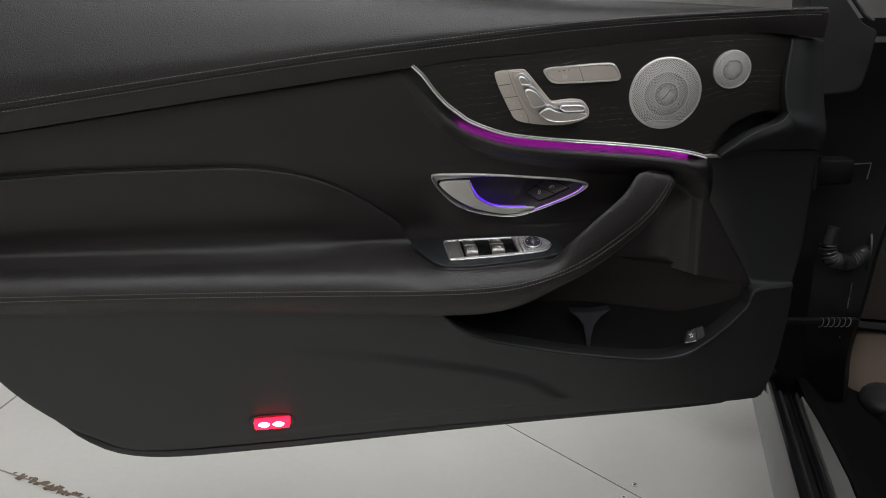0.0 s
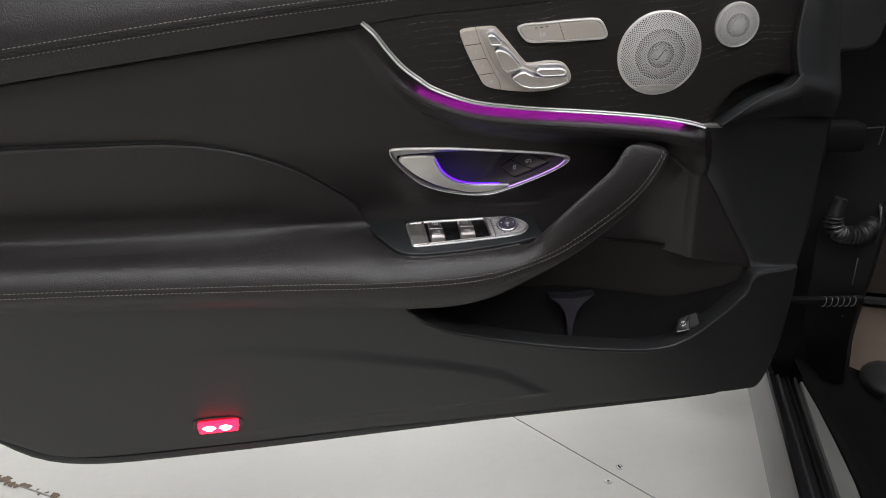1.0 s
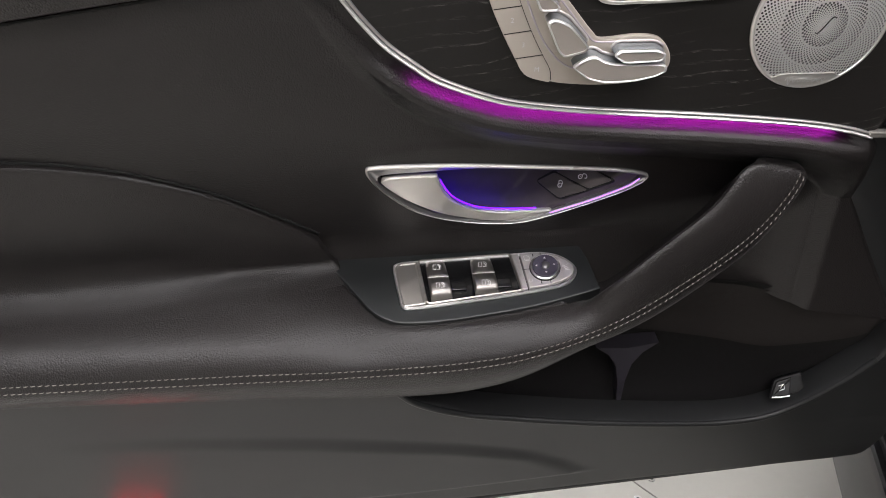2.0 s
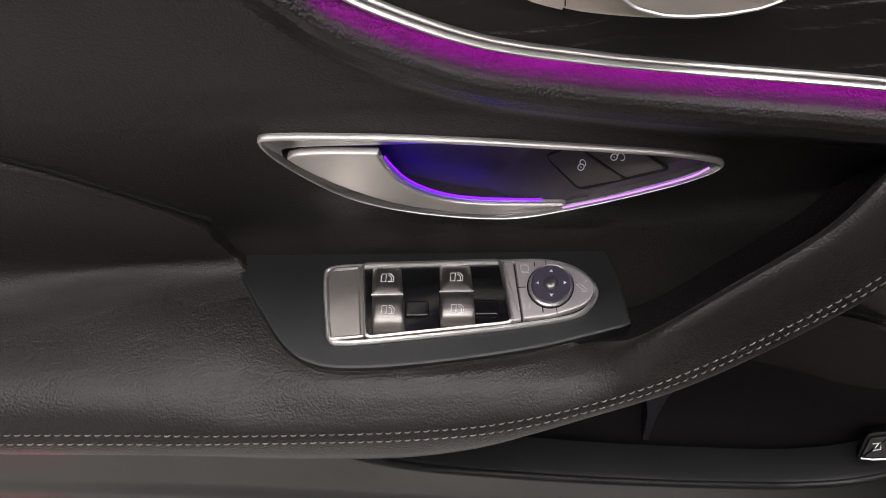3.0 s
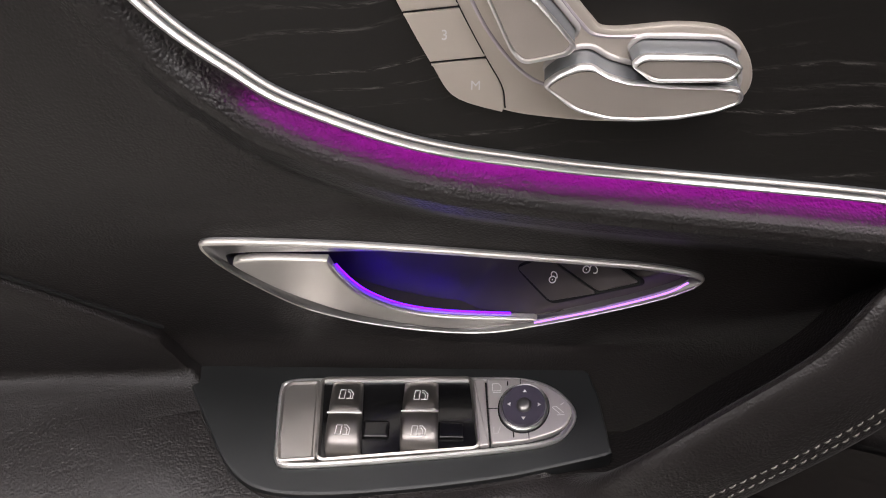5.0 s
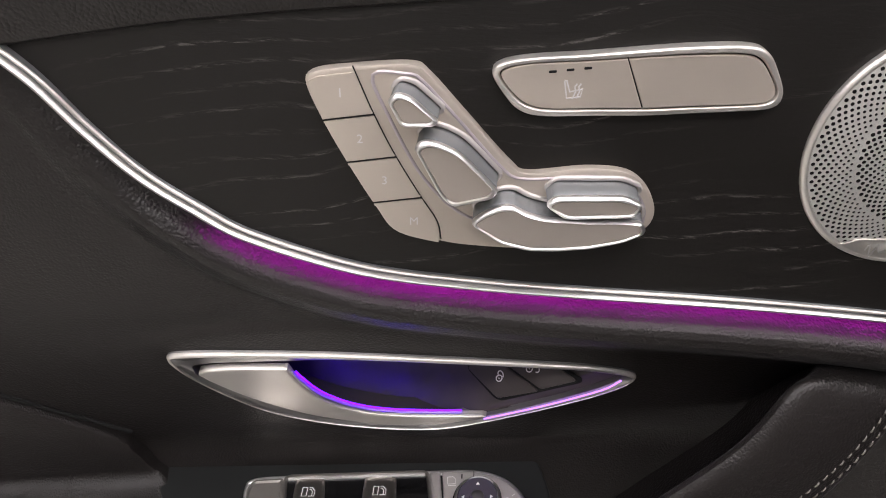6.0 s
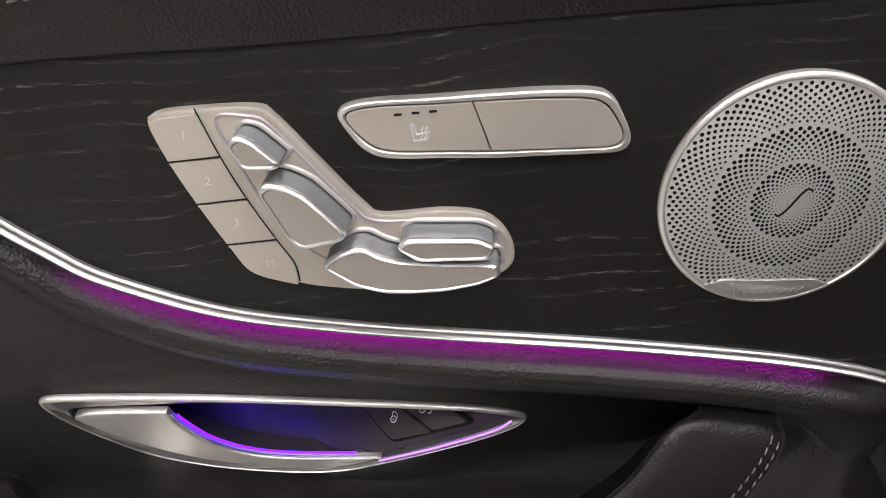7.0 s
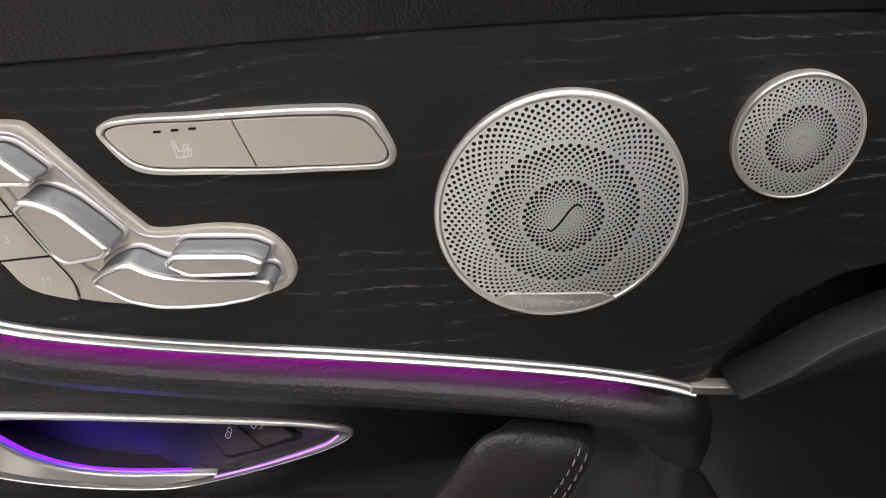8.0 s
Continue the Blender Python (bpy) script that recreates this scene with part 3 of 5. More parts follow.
PADROWS = [
    ([0.905, 0.919, 0.921, 0.921, 0.913, 0.898, 0.873, 0.840, 0.8165], [1.128, 1.131, 1.132, 1.133, 1.138, 1.146, 1.160, 1.177, 1.187]),
    ([0.866, 0.880, 0.884, 0.884, 0.879, 0.869, 0.852, 0.829, 0.811], [1.133, 1.136, 1.137, 1.139, 1.144, 1.151, 1.164, 1.178, 1.188]),
    ([0.836, 0.843, 0.845, 0.845, 0.842, 0.838, 0.830, 0.817, 0.805], [1.145, 1.148, 1.149, 1.151, 1.155, 1.162, 1.171, 1.181, 1.189]),
    ([0.814, 0.816, 0.816, 0.815, 0.813, 0.812, 0.807, 0.800, 0.795], [1.159, 1.161, 1.162, 1.164, 1.168, 1.173, 1.179, 1.186, 1.191]),
    ([0.7965, 0.795, 0.7935, 0.793, 0.7925, 0.792, 0.791, 0.790, 0.789], [1.163, 1.163, 1.163, 1.165, 1.168, 1.174, 1.183, 1.188, 1.191]),
    ([0.7865, 0.7845, 0.7825, 0.780, 0.779, 0.7797, 0.7815, 0.782, 0.7825], [1.150, 1.150, 1.150, 1.151, 1.153, 1.160, 1.169, 1.180, 1.186]),
    ([0.7765, 0.7745, 0.7722, 0.7715, 0.771, 0.772, 0.7735, 0.775, 0.776], [1.127, 1.127, 1.127, 1.129, 1.132, 1.140, 1.150, 1.162, 1.172]),
]
PADEND = [0.0, 0.0015, 0.0045, 0.0085, 0.0135, 0.0195, 0.0265]
pad = [list(zip(PADX[:-2] + [PADX[-2] + 0.6 * e, PADX[-1] + 0.001 + e], z, d)) for (z, d), e in zip(PADROWS, PADEND)]
part("pad", patch(pad, 110, 60, roll=0.003, sides="tr"), LEATHER, door, "soft black leather elbow pad")

edge_line = crom(pad[0], 120)
# dark rod puts the crease's shade round the pad
part("pad_gap", tube([W(p[0] + 0.0025, p[1] + 0.0042, min(p[2] + 0.012, float(middle(p[0] + 0.0025, p[1] + 0.0042)))) for p in edge_line], 0.0018, 6), VOID, door, "dark gap round the elbow pad")

# arm rest and pull, sections along their length: inner edge, top, front, seam, under, bottom
rest = [
    [(-0.75, 0.803, 1.205), (-0.75, 0.7845, 1.150), (-0.75, 0.773, 1.108), (-0.75, 0.7505, 1.095), (-0.75, 0.735, 1.100), (-0.75, 0.720, 1.114)],
    [(-0.40, 0.7985, 1.205), (-0.40, 0.7805, 1.150), (-0.40, 0.767, 1.108), (-0.40, 0.7430, 1.095), (-0.40, 0.727, 1.100), (-0.40, 0.710, 1.114)],
    [(-0.15, 0.792, 1.205), (-0.15, 0.774, 1.150), (-0.15, 0.7585, 1.108), (-0.15, 0.7345, 1.096), (-0.15, 0.716, 1.100), (-0.15, 0.697, 1.114)],
    [(-0.068, 0.784, 1.200), (-0.062, 0.767, 1.138), (-0.06, 0.751, 1.108), (-0.06, 0.7305, 1.096), (-0.06, 0.711, 1.101), (-0.06, 0.690, 1.115)],
    [(-0.0315, 0.7690, 1.161), (-0.028, 0.759, 1.128), (-0.028, 0.746, 1.107), (-0.028, 0.7297, 1.096), (-0.028, 0.710, 1.101), (-0.028, 0.687, 1.115)],
    [(0.009, 0.7575, 1.1236), (0.009, 0.7545, 1.116), (0.009, 0.746, 1.106), (0.009, 0.7290, 1.096), (0.009, 0.708, 1.101), (0.009, 0.685, 1.115)],
    [(0.069, 0.7570, 1.1222), (0.069, 0.7550, 1.116), (0.069, 0.747, 1.106), (0.069, 0.7295, 1.096), (0.069, 0.708, 1.101), (0.069, 0.685, 1.115)],
    [(0.122, 0.7590, 1.1285), (0.122, 0.7585, 1.119), (0.122, 0.751, 1.107), (0.122, 0.7340, 1.097), (0.122, 0.714, 1.102), (0.124, 0.694, 1.117)],
    [(0.174, 0.7620, 1.1375), (0.173, 0.7640, 1.125), (0.173, 0.760, 1.110), (0.174, 0.7460, 1.100), (0.178, 0.730, 1.106), (0.180, 0.716, 1.122)],
    [(0.214, 0.762, 1.145), (0.2025, 0.7955, 1.111), (0.211, 0.784, 1.102), (0.222, 0.765, 1.103), (0.232, 0.750, 1.110), (0.237, 0.742, 1.130)],
    [(0.258, 0.797, 1.146), (0.2410, 0.8315, 1.109), (0.256, 0.816, 1.1025), (0.272, 0.797, 1.105), (0.282, 0.783, 1.112), (0.286, 0.777, 1.133)],
    [(0.300, 0.835, 1.146), (0.2818, 0.8685, 1.110), (0.300, 0.853, 1.1035), (0.318, 0.833, 1.107), (0.328, 0.823, 1.113), (0.332, 0.819, 1.133)],
    [(0.322, 0.872, 1.146), (0.3035, 0.8985, 1.114), (0.324, 0.8865, 1.108), (0.345, 0.866, 1.109), (0.353, 0.859, 1.115), (0.356, 0.856, 1.133)],
    [(0.332, 0.884, 1.152), (0.3180, 0.9035, 1.1215), (0.341, 0.9010, 1.1185), (0.3600, 0.8930, 1.1165), (0.3675, 0.8860, 1.121), (0.369, 0.8835, 1.136)],
    [(0.342, 0.892, 1.166), (0.3380, 0.9015, 1.150), (0.350, 0.9000, 1.147), (0.362, 0.8960, 1.142), (0.368, 0.891, 1.150), (0.369, 0.889, 1.165)],
]
cross = [list(r) for r in zip(*rest)]
part("arm_rest", patch(cross, 190, 40, roll=0.003, back=0.03, sides="tb"), COARSE, door, "padded black leather arm rest and door pull")
net = surface(cross, 400, 60)


def rest_stitch(row, lift=0.0004):
    a = net[row]
    return stitching([(p[0], p[1]) for p in a[::8]], lambda x, z: float(np.interp(np.hypot(x - a[:, 0], z - a[:, 1]).argmin(), np.arange(len(a)), a[:, 2])) - lift, 0.0)


part("stitching", rest_stitch(34), THREAD, door, "pale grey stitching of the arm rest")
part("stitching", rest_stitch(38), THREAD, door, "pale grey stitching of the arm rest")

# lower panel round the map pocket
TOPL = [(-0.745, 0.724), (-0.70, 0.722), (-0.64, 0.7195), (-0.56, 0.717), (-0.42, 0.712), (-0.28, 0.706), (-0.157, 0.698), (-0.08, 0.692), (-0.02, 0.687), (0.006, 0.672), (0.026, 0.648), (0.064, 0.626), (0.111, 0.610), (0.209, 0.585), (0.310, 0.567), (0.382, 0.560), (0.435, 0.573), (0.488, 0.620), (0.519, 0.657), (0.531, 0.690), (0.594, 0.694)]
LOWL = [(-0.730, 0.70), (-0.717, 0.665), (-0.692, 0.59), (-0.652, 0.527), (-0.594, 0.464), (-0.511, 0.420), (-0.30, 0.4195), (-0.19, 0.4255), (-0.084, 0.431), (-0.02, 0.433), (0.02, 0.4345), (0.07, 0.4365), (0.119, 0.438), (0.215, 0.442), (0.327, 0.446), (0.40, 0.448), (0.487, 0.4515), (0.558, 0.4545), (0.588, 0.474), (0.598, 0.56), (0.600, 0.67)]


def low_depth(x, z):
    d = 1.195 - 0.31 * (z - 0.474) + 0.02 * np.clip((x - 0.40) / 0.2, 0, 1) ** 2 * np.clip((z - 0.55) / 0.14, 0, 1)
    # raised lower field: its upper edge falls in a bow towards the front
    edge = np.interp(x, [-0.7, -0.45, -0.209, -0.078, 0.066, 0.145, 0.191, 0.215, 0.3], [0.635, 0.632, 0.616, 0.595, 0.562, 0.536, 0.506, 0.485, 0.44])
    low = np.interp(x, [-0.7, -0.2, -0.08, 0.066, 0.215, 0.3], [0.40, 0.455, 0.470, 0.474, 0.484, 0.50])
    up = np.clip((edge - z) / 0.022 + 0.5, 0, 1)
    dn = np.clip((z - low) / 0.012 + 0.5, 0, 1)
    up, dn = up * up * (3 - 2 * up), dn * dn * (3 - 2 * dn)
    fade = np.clip((x + 0.34) / 0.30, 0, 1)
    return d - 0.0055 * up * dn * fade


def shape_low(g):
    g[..., 2] = low_depth(g[..., 0], g[..., 1])
    return g


rows = []
for k in (0.0, 0.33, 0.67, 1.0):
    rows.append([(a[0] * (1 - k) + b[0] * k, a[1] * (1 - k) + (b[1] + (0.006 if b[1] < 0.47 else 0.0) + 0.004 * float(np.interp(b[0], [-0.55, -0.3, 0.35, 0.5], [0, 1, 1, 0]))) * k, 1.15) for a, b in zip(TOPL, LOWL)])
part("lower_panel", patch(rows, 240, 70, roll=0.006, back=0.03, fine=shape_low), LOWPLASTIC, door, "grained black plastic lower panel")

part("panel_gap", tube([W(p[0], p[1] + 0.0035, 1.1165) for p in crom([q for q in TOPL if q[0] < -0.01], 100)], 0.0019, 6), VOID, door, "dark gap under the arm rest")
lipline = crom([p for p in LOWL if p[1] < 0.457], 120)
part("bottom_lip", tube([W(p[0], p[1] + 0.0025, low_depth(p[0], p[1]) + 0.008) for p in lipline], 0.0045, 8), RUBBER, door, "black rubber lip along the bottom edge")

rim_line = crom([(0.007, 0.6715), (0.026, 0.6495), (0.064, 0.6275), (0.111, 0.6115), (0.209, 0.5865), (0.310, 0.5685), (0.382, 0.5615), (0.435, 0.574), (0.488, 0.6205), (0.517, 0.656)], 120)
part("pocket_rim", tube([W(p[0], p[1], low_depth(p[0], p[1]) + 0.0022) for p in rim_line], 0.0036, 10), PLASTIC, door, "rounded black rim of the map pocket")

# map pocket: floor, back and end
px = np.array([0.002, 0.03, 0.07, 0.12, 0.18, 0.25, 0.31, 0.37, 0.42, 0.465, 0.50, 0.524])
rim = crom([p for p in TOPL if -0.03 < p[0] < 0.55], 400)
pr = np.interp(px, rim[:, 0], rim[:, 1]) - 0.001
pt = np.interp(px, [0.0, 0.10, 0.26, 0.36, 0.46, 0.527], [0.690, 0.732, 0.746, 0.740, 0.722, 0.700])


def pocket_row(k, drop, deep):
    d = np.interp(px, [0.0, 0.10, 0.26, 0.36, 0.46, 0.53], deep)
    z = pt * (1 - k) + pr * k - drop * np.interp(px, [0.0, 0.12, 0.40, 0.525], [0.1, 1, 1, 0.1])
    return [(x, b, c) for x, b, c in zip(px, z, d)]


rows = [pocket_row(0.0, 0.0, [1.205, 1.207, 1.204, 1.192, 1.168, 1.158]),
        pocket_row(0.35, 0.0, [1.205, 1.232, 1.248, 1.230, 1.188, 1.163]),
        pocket_row(0.80, 0.0, [1.200, 1.240, 1.262, 1.250, 1.208, 1.168]),
        pocket_row(1.0, 0.018, [1.185, 1.232, 1.250, 1.238, 1.202, 1.167]),
        pocket_row(1.0, 0.026, [1.165, 1.200, 1.212, 1.206, 1.185, 1.163]),
        pocket_row(1.0, 0.012, [1.150, 1.172, 1.182, 1.180, 1.168, 1.158])]
BACK = surface(rows, 110, 50)
part("map_pocket", patch(rows, 110, 50, roll=0.002, back=0.004, sides=""), FELT, door, "deep black plastic map pocket")
# brown lining on the upper back of the pocket
bm = bmesh.new()
grid(bm, [[W(BACK[j, i, 0], BACK[j, i, 1] + 0.0005, BACK[j, i, 2] - 0.003) for i in range(24, 106)] for j in range(1, 16)])
part("pocket_lining", bm, BROWNFELT, door, "brown felt on the back of the pocket")
bm = bmesh.new()
prof = [(0.228, 0.634), (0.244, 0.622), (0.254, 0.606), (0.259, 0.582), (0.261, 0.545), (0.266, 0.545), (0.268, 0.582), (0.273, 0.606), (0.284, 0.622), (0.302, 0.635), (0.265, 0.630)]
rows = [[W(x, z, d) for x, z in prof] for d in (1.262, 1.236, 1.232)]
vs = grid(bm, rows, close=True)
bm.faces.new(vs[-1])
part("pocket_divider", bm, FUNNEL, door, "curved bottle divider in the pocket")

# wood trim
wb = crom(STRIP[:-1] + [(0.437, 0.929), (0.456, 0.932), (0.478, 0.938), (0.501, 0.946), (0.523, 0.954), (0.531, 0.972)], 20)
belt_part = crom([(-0.034, 1.0725)] + [p for p in BELT if 0.0 < p[0] < 0.50] + [(0.5, 1.1078), (0.5275, 1.1035)], 20)
rows = []
for k in (0.0, 0.35, 0.7, 1.0):
    rows.append([tuple((1 - k) * np.array(a) + k * np.array(b)) + (1.1,) for a, b in zip(belt_part, wb)])


def shape_wood(g):
    x, z = g[..., 0], g[..., 1]
    d = 1.0995 - 0.14 * (z - 1.055) + 0.003 * np.clip((z - 1.02) / 0.06, 0, 2) ** 2
    scoop = np.interp(x, [0.38, 0.423, 0.448, 0.477, 0.504, 0.54], [0.895, 0.936, 0.967, 0.983, 0.988, 0.980])
    s = np.clip((scoop + 0.008 - z) / 0.014, 0, 1)
    g[..., 2] = d + 0.030 * s * s * (3 - 2 * s) * np.clip((x - 0.415) / 0.04, 0, 1) + 0.012 * np.clip((x - 0.44) / 0.09, 0, 1) ** 2
    return g


part("wood_trim", patch(rows, 150, 60, roll=0.0018, back=0.006, fine=shape_wood), WOOD, door, "black open-pored ash trim with pale grain")

# end panels towards the hinge
rows = [[(0.5285, 1.099, 1.104), (0.556, 1.099, 1.106), (0.588, 1.095, 1.130)],
        [(0.524, 1.064, 1.100), (0.560, 1.060, 1.104), (0.5945, 1.058, 1.132)],
        [(0.5235, 1.030, 1.099), (0.563, 1.025, 1.104), (0.600, 1.022, 1.134)],
        [(0.530, 0.997, 1.096), (0.570, 0.992, 1.104), (0.606, 0.990, 1.134)],
        [(0.540, 0.972, 1.094), (0.578, 0.965, 1.102), (0.613, 0.958, 1.134)],
        [(0.546, 0.936, 1.118), (0.580, 0.934, 1.124), (0.611, 0.930, 1.140)]]
part("end_panel", patch(rows, 40, 50, roll=0.003, back=0.02), PLASTIC, door, "grained black plastic end panel")
rows = [[(0.433, 0.929, 1.100), (0.453, 0.9455, 1.093), (0.475, 0.9595, 1.093), (0.499, 0.9695, 1.094), (0.521, 0.978, 1.095), (0.5340, 0.994, 1.095)],
        [(0.434, 0.9275, 1.102), (0.457, 0.939, 1.096), (0.481, 0.949, 1.095), (0.505, 0.957, 1.095), (0.526, 0.963, 1.095), (0.541, 0.971, 1.095)],
        [(0.436, 0.9255, 1.106), (0.460, 0.930, 1.110), (0.486, 0.934, 1.114), (0.508, 0.935, 1.116), (0.528, 0.935, 1.118), (0.547, 0.935, 1.118)]]
part("end_panel", patch(rows, 60, 20, roll=0.002, back=0.03, sides="tbl"), PLASTIC, door, "curved black rim below the wood trim")
rows = [[(0.405, 0.915, 1.1240), (0.440, 0.926, 1.1155), (0.49, 0.931, 1.121), (0.55, 0.931, 1.130), (0.610, 0.927, 1.146)],
        [(0.414, 0.89, 1.138), (0.446, 0.893, 1.133), (0.50, 0.893, 1.136), (0.55, 0.892, 1.140), (0.609, 0.888, 1.150)],
        [(0.434, 0.842, 1.164), (0.462, 0.845, 1.154), (0.505, 0.845, 1.150), (0.555, 0.842, 1.150), (0.610, 0.840, 1.154)],
        [(0.472, 0.775, 1.168), (0.498, 0.775, 1.160), (0.530, 0.772, 1.157), (0.565, 0.768, 1.156), (0.608, 0.765, 1.155)],
        [(0.511, 0.718, 1.168), (0.526, 0.716, 1.162), (0.547, 0.712, 1.159), (0.57, 0.708, 1.156), (0.598, 0.705, 1.153)],
        [(0.520, 0.697, 1.166), (0.532, 0.697, 1.158), (0.55, 0.697, 1.155), (0.57, 0.697, 1.153), (0.595, 0.697, 1.150)]]
part("end_panel", patch(rows, 60, 70, roll=0.003, back=0.03, sides="tbr"), PLASTIC, door, "grained black plastic panel by the hinge")

# painted shell behind the lining
outline = closed([(-0.80, 0.74), (-0.762, 0.64), (-0.718, 0.550), (-0.632, 0.453), (-0.525, 0.403), (-0.30, 0.4055), (0.12, 0.4240), (0.487, 0.4370), (0.588, 0.4415), (0.609, 0.466), (0.612, 0.60), (0.615, 0.75), (0.618, 0.94), (0.600, 1.08), (0.585, 1.13), (0.40, 1.14), (0.0, 1.16), (-0.5, 1.19), (-0.76, 1.20), (-0.80, 1.0)], 160)
bm = bmesh.new()
rings = [(ring_inset(outline, 0.012), 1.222), (ring_inset(outline, 0.004), 1.226), (outline, 1.24), (outline, 1.29), (ring_inset(outline, 0.02), 1.31)]
vs = grid(bm, [[W(p[0], p[1], d) for p in o] for o, d in rings], close=True)
bm.faces.new(vs[-1])
part("outer_shell", bm, PAINT, door, "gloss black painted door shell", angle=30)
edge = closed([(-0.72, 0.74), (-0.69, 0.62), (-0.667, 0.53), (-0.615, 0.455), (-0.515, 0.412), (-0.30, 0.412), (0.12, 0.431), (0.487, 0.444), (0.545, 0.458), (0.580, 0.50), (0.594, 0.60), (0.602, 0.75), (0.611, 0.94), (0.595, 1.08), (0.580, 1.13), (0.40, 1.13), (0.0, 1.15), (-0.5, 1.18), (-0.76, 1.19), (-0.80, 1.0)], 160)
part("seal", tube([W(p[0], p[1], 1.218) for p in ring_inset(edge, 0.004)], 0.0075, 8, closed_path=True), RUBBER, door, "black rubber door seal")

# ---- fittings on the door ----
def ribbon(path, on, h, width, mat_height=0.0003):
    """A flat raised line along path (two coordinates on a face)."""
    p = np.array(path, float)
    t = np.gradient(p, axis=0)
    t /= np.linalg.norm(t, axis=1, keepdims=True) + 1e-12
    n = np.stack([-t[:, 1], t[:, 0]], 1) * width / 2
    bm = bmesh.new()
    grid(bm, [[on(*q, h) for q in p + n], [on(*q, h + mat_height) for q in p + n], [on(*q, h + mat_height) for q in p - n], [on(*q, h) for q in p - n]])
    return bm


def join(bm, other):
    me = bpy.data.meshes.new("tmp")
    other.to_mesh(me)
    other.free()
    bm.from_mesh(me)
    bpy.data.meshes.remove(me)
    return bm


def lines(strokes, on, h, width):
    bm = bmesh.new()
    for s in strokes:
        join(bm, ribbon(s, on, h, width))
    return bm


def sweep(curve, on, profile):
    """A bmesh of a bar along a curve on a face; profile: (sideways, height) pairs."""
    p = np.array(curve)
    t = np.gradient(p, axis=0)
    t /= np.linalg.norm(t, axis=1, keepdims=True)
    n = np.stack([-t[:, 1], t[:, 0]], 1)
    bm = bmesh.new()
    rows = [[on(*(q + m * a), h) for a, h in profile] for q, m in zip(p, n)]
    vs = grid(bm, rows, close=True)
    bm.faces.new(vs[0])
    bm.faces.new(vs[-1][::-1])
    return bm


# chrome strip and its light
strip = thing("ambient_light_strip", "satin chrome strip with violet light under wood trim", "light strip")
main = crom([(x - 0.0004, z - 0.0012) for x, z in STRIP[:-1]], 140)
part("groove", sweep(main, ON_TRIM, [(-0.0030, -0.005), (-0.0030, 0.0014), (0.0018, 0.0014), (0.0018, -0.003)]), KNOBSIDE, strip, "grey groove between the ridges")
part("lower_ridge", sweep(main, ON_TRIM, [(-0.0036, -0.004), (-0.0037, 0.0024), (-0.0031, 0.0038), (-0.0019, 0.0043), (-0.0011, 0.0034), (-0.0010, 0.0)]), STRIPMETAL, strip, "bright satin chrome ridge", angle=50)
part("upper_ridge", sweep(main, ON_TRIM, [(-0.0001, 0.0), (0.0, 0.0020), (0.0005, 0.0028), (0.0012, 0.0025), (0.0017, 0.0014), (0.0018, -0.003)]), BRUSHED, strip, "thin satin chrome ridge", angle=50)
part("end_piece", slab(rounded([(0.411, 0.9290), (0.4395, 0.9270), (0.4385, 0.9226), (0.411, 0.9240)], 0.001), ON_TRIM, -0.004, 0.0038), BRUSHED, strip, "dull steel end piece")
guide = crom(STRIP, 200)
guide = guide[(guide[:, 0] > 0.036) & (guide[:, 0] < 0.390)]
gt = np.gradient(guide, axis=0)
gt /= np.linalg.norm(gt, axis=1, keepdims=True)
gn = np.stack([-gt[:, 1], gt[:, 0]], 1)
part("light_guide", tube([ON_TRIM(*(q - m * 0.0036), -0.0058) for q, m in zip(guide, gn)], 0.0008, 6), VIOLET, strip, "glowing violet light guide")

# inner door handle
bm = bmesh.new()
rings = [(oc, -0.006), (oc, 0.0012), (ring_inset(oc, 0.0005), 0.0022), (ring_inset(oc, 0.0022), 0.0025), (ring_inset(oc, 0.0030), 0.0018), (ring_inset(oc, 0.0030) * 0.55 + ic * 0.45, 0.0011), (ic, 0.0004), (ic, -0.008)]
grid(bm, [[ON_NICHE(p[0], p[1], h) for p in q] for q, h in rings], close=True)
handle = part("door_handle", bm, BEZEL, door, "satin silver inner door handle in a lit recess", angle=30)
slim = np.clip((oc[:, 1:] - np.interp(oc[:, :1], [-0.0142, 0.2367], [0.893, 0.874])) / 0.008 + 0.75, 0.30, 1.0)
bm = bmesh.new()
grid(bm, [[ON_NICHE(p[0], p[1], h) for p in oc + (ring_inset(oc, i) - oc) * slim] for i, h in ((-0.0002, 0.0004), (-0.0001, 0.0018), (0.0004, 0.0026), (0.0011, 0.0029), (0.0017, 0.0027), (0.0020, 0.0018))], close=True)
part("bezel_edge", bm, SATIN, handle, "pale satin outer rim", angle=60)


def cup_depth(x, z):
    return np.minimum(1.1735 - 0.73 * (x - 0.186) + 0.54 * (z - 0.861), 1.214)


cx = np.linspace(-0.002, 0.2275, 60)
upper = np.array([p for p in ic if p[1] > 0.8785])
upper = upper[upper[:, 0].argsort()]
lower = np.array([p for p in ic if p[1] <= 0.8785])
lower = lower[lower[:, 0].argsort()]
ztop, zlow = np.interp(cx, upper[:, 0], upper[:, 1]), np.interp(cx, lower[:, 0], lower[:, 1])
rows = [[ON_NICHE(a, b, -0.002) for a, b in zip(cx, zlow)]]
for k in np.linspace(0.03, 1.0, 22):
    z = zlow * (1 - k) + ztop * k
    flat = np.array([ON_NICHE(a, b, -0.004)[1] - SLANT * a for a, b in zip(cx, z)])
    rows.append([W(a, b, max(c, f)) for a, b, c, f in zip(cx, z, cup_depth(cx, z), flat)])
rows.append([ON_NICHE(a, b, -0.002) for a, b in zip(cx, ztop)])
bm = bmesh.new()
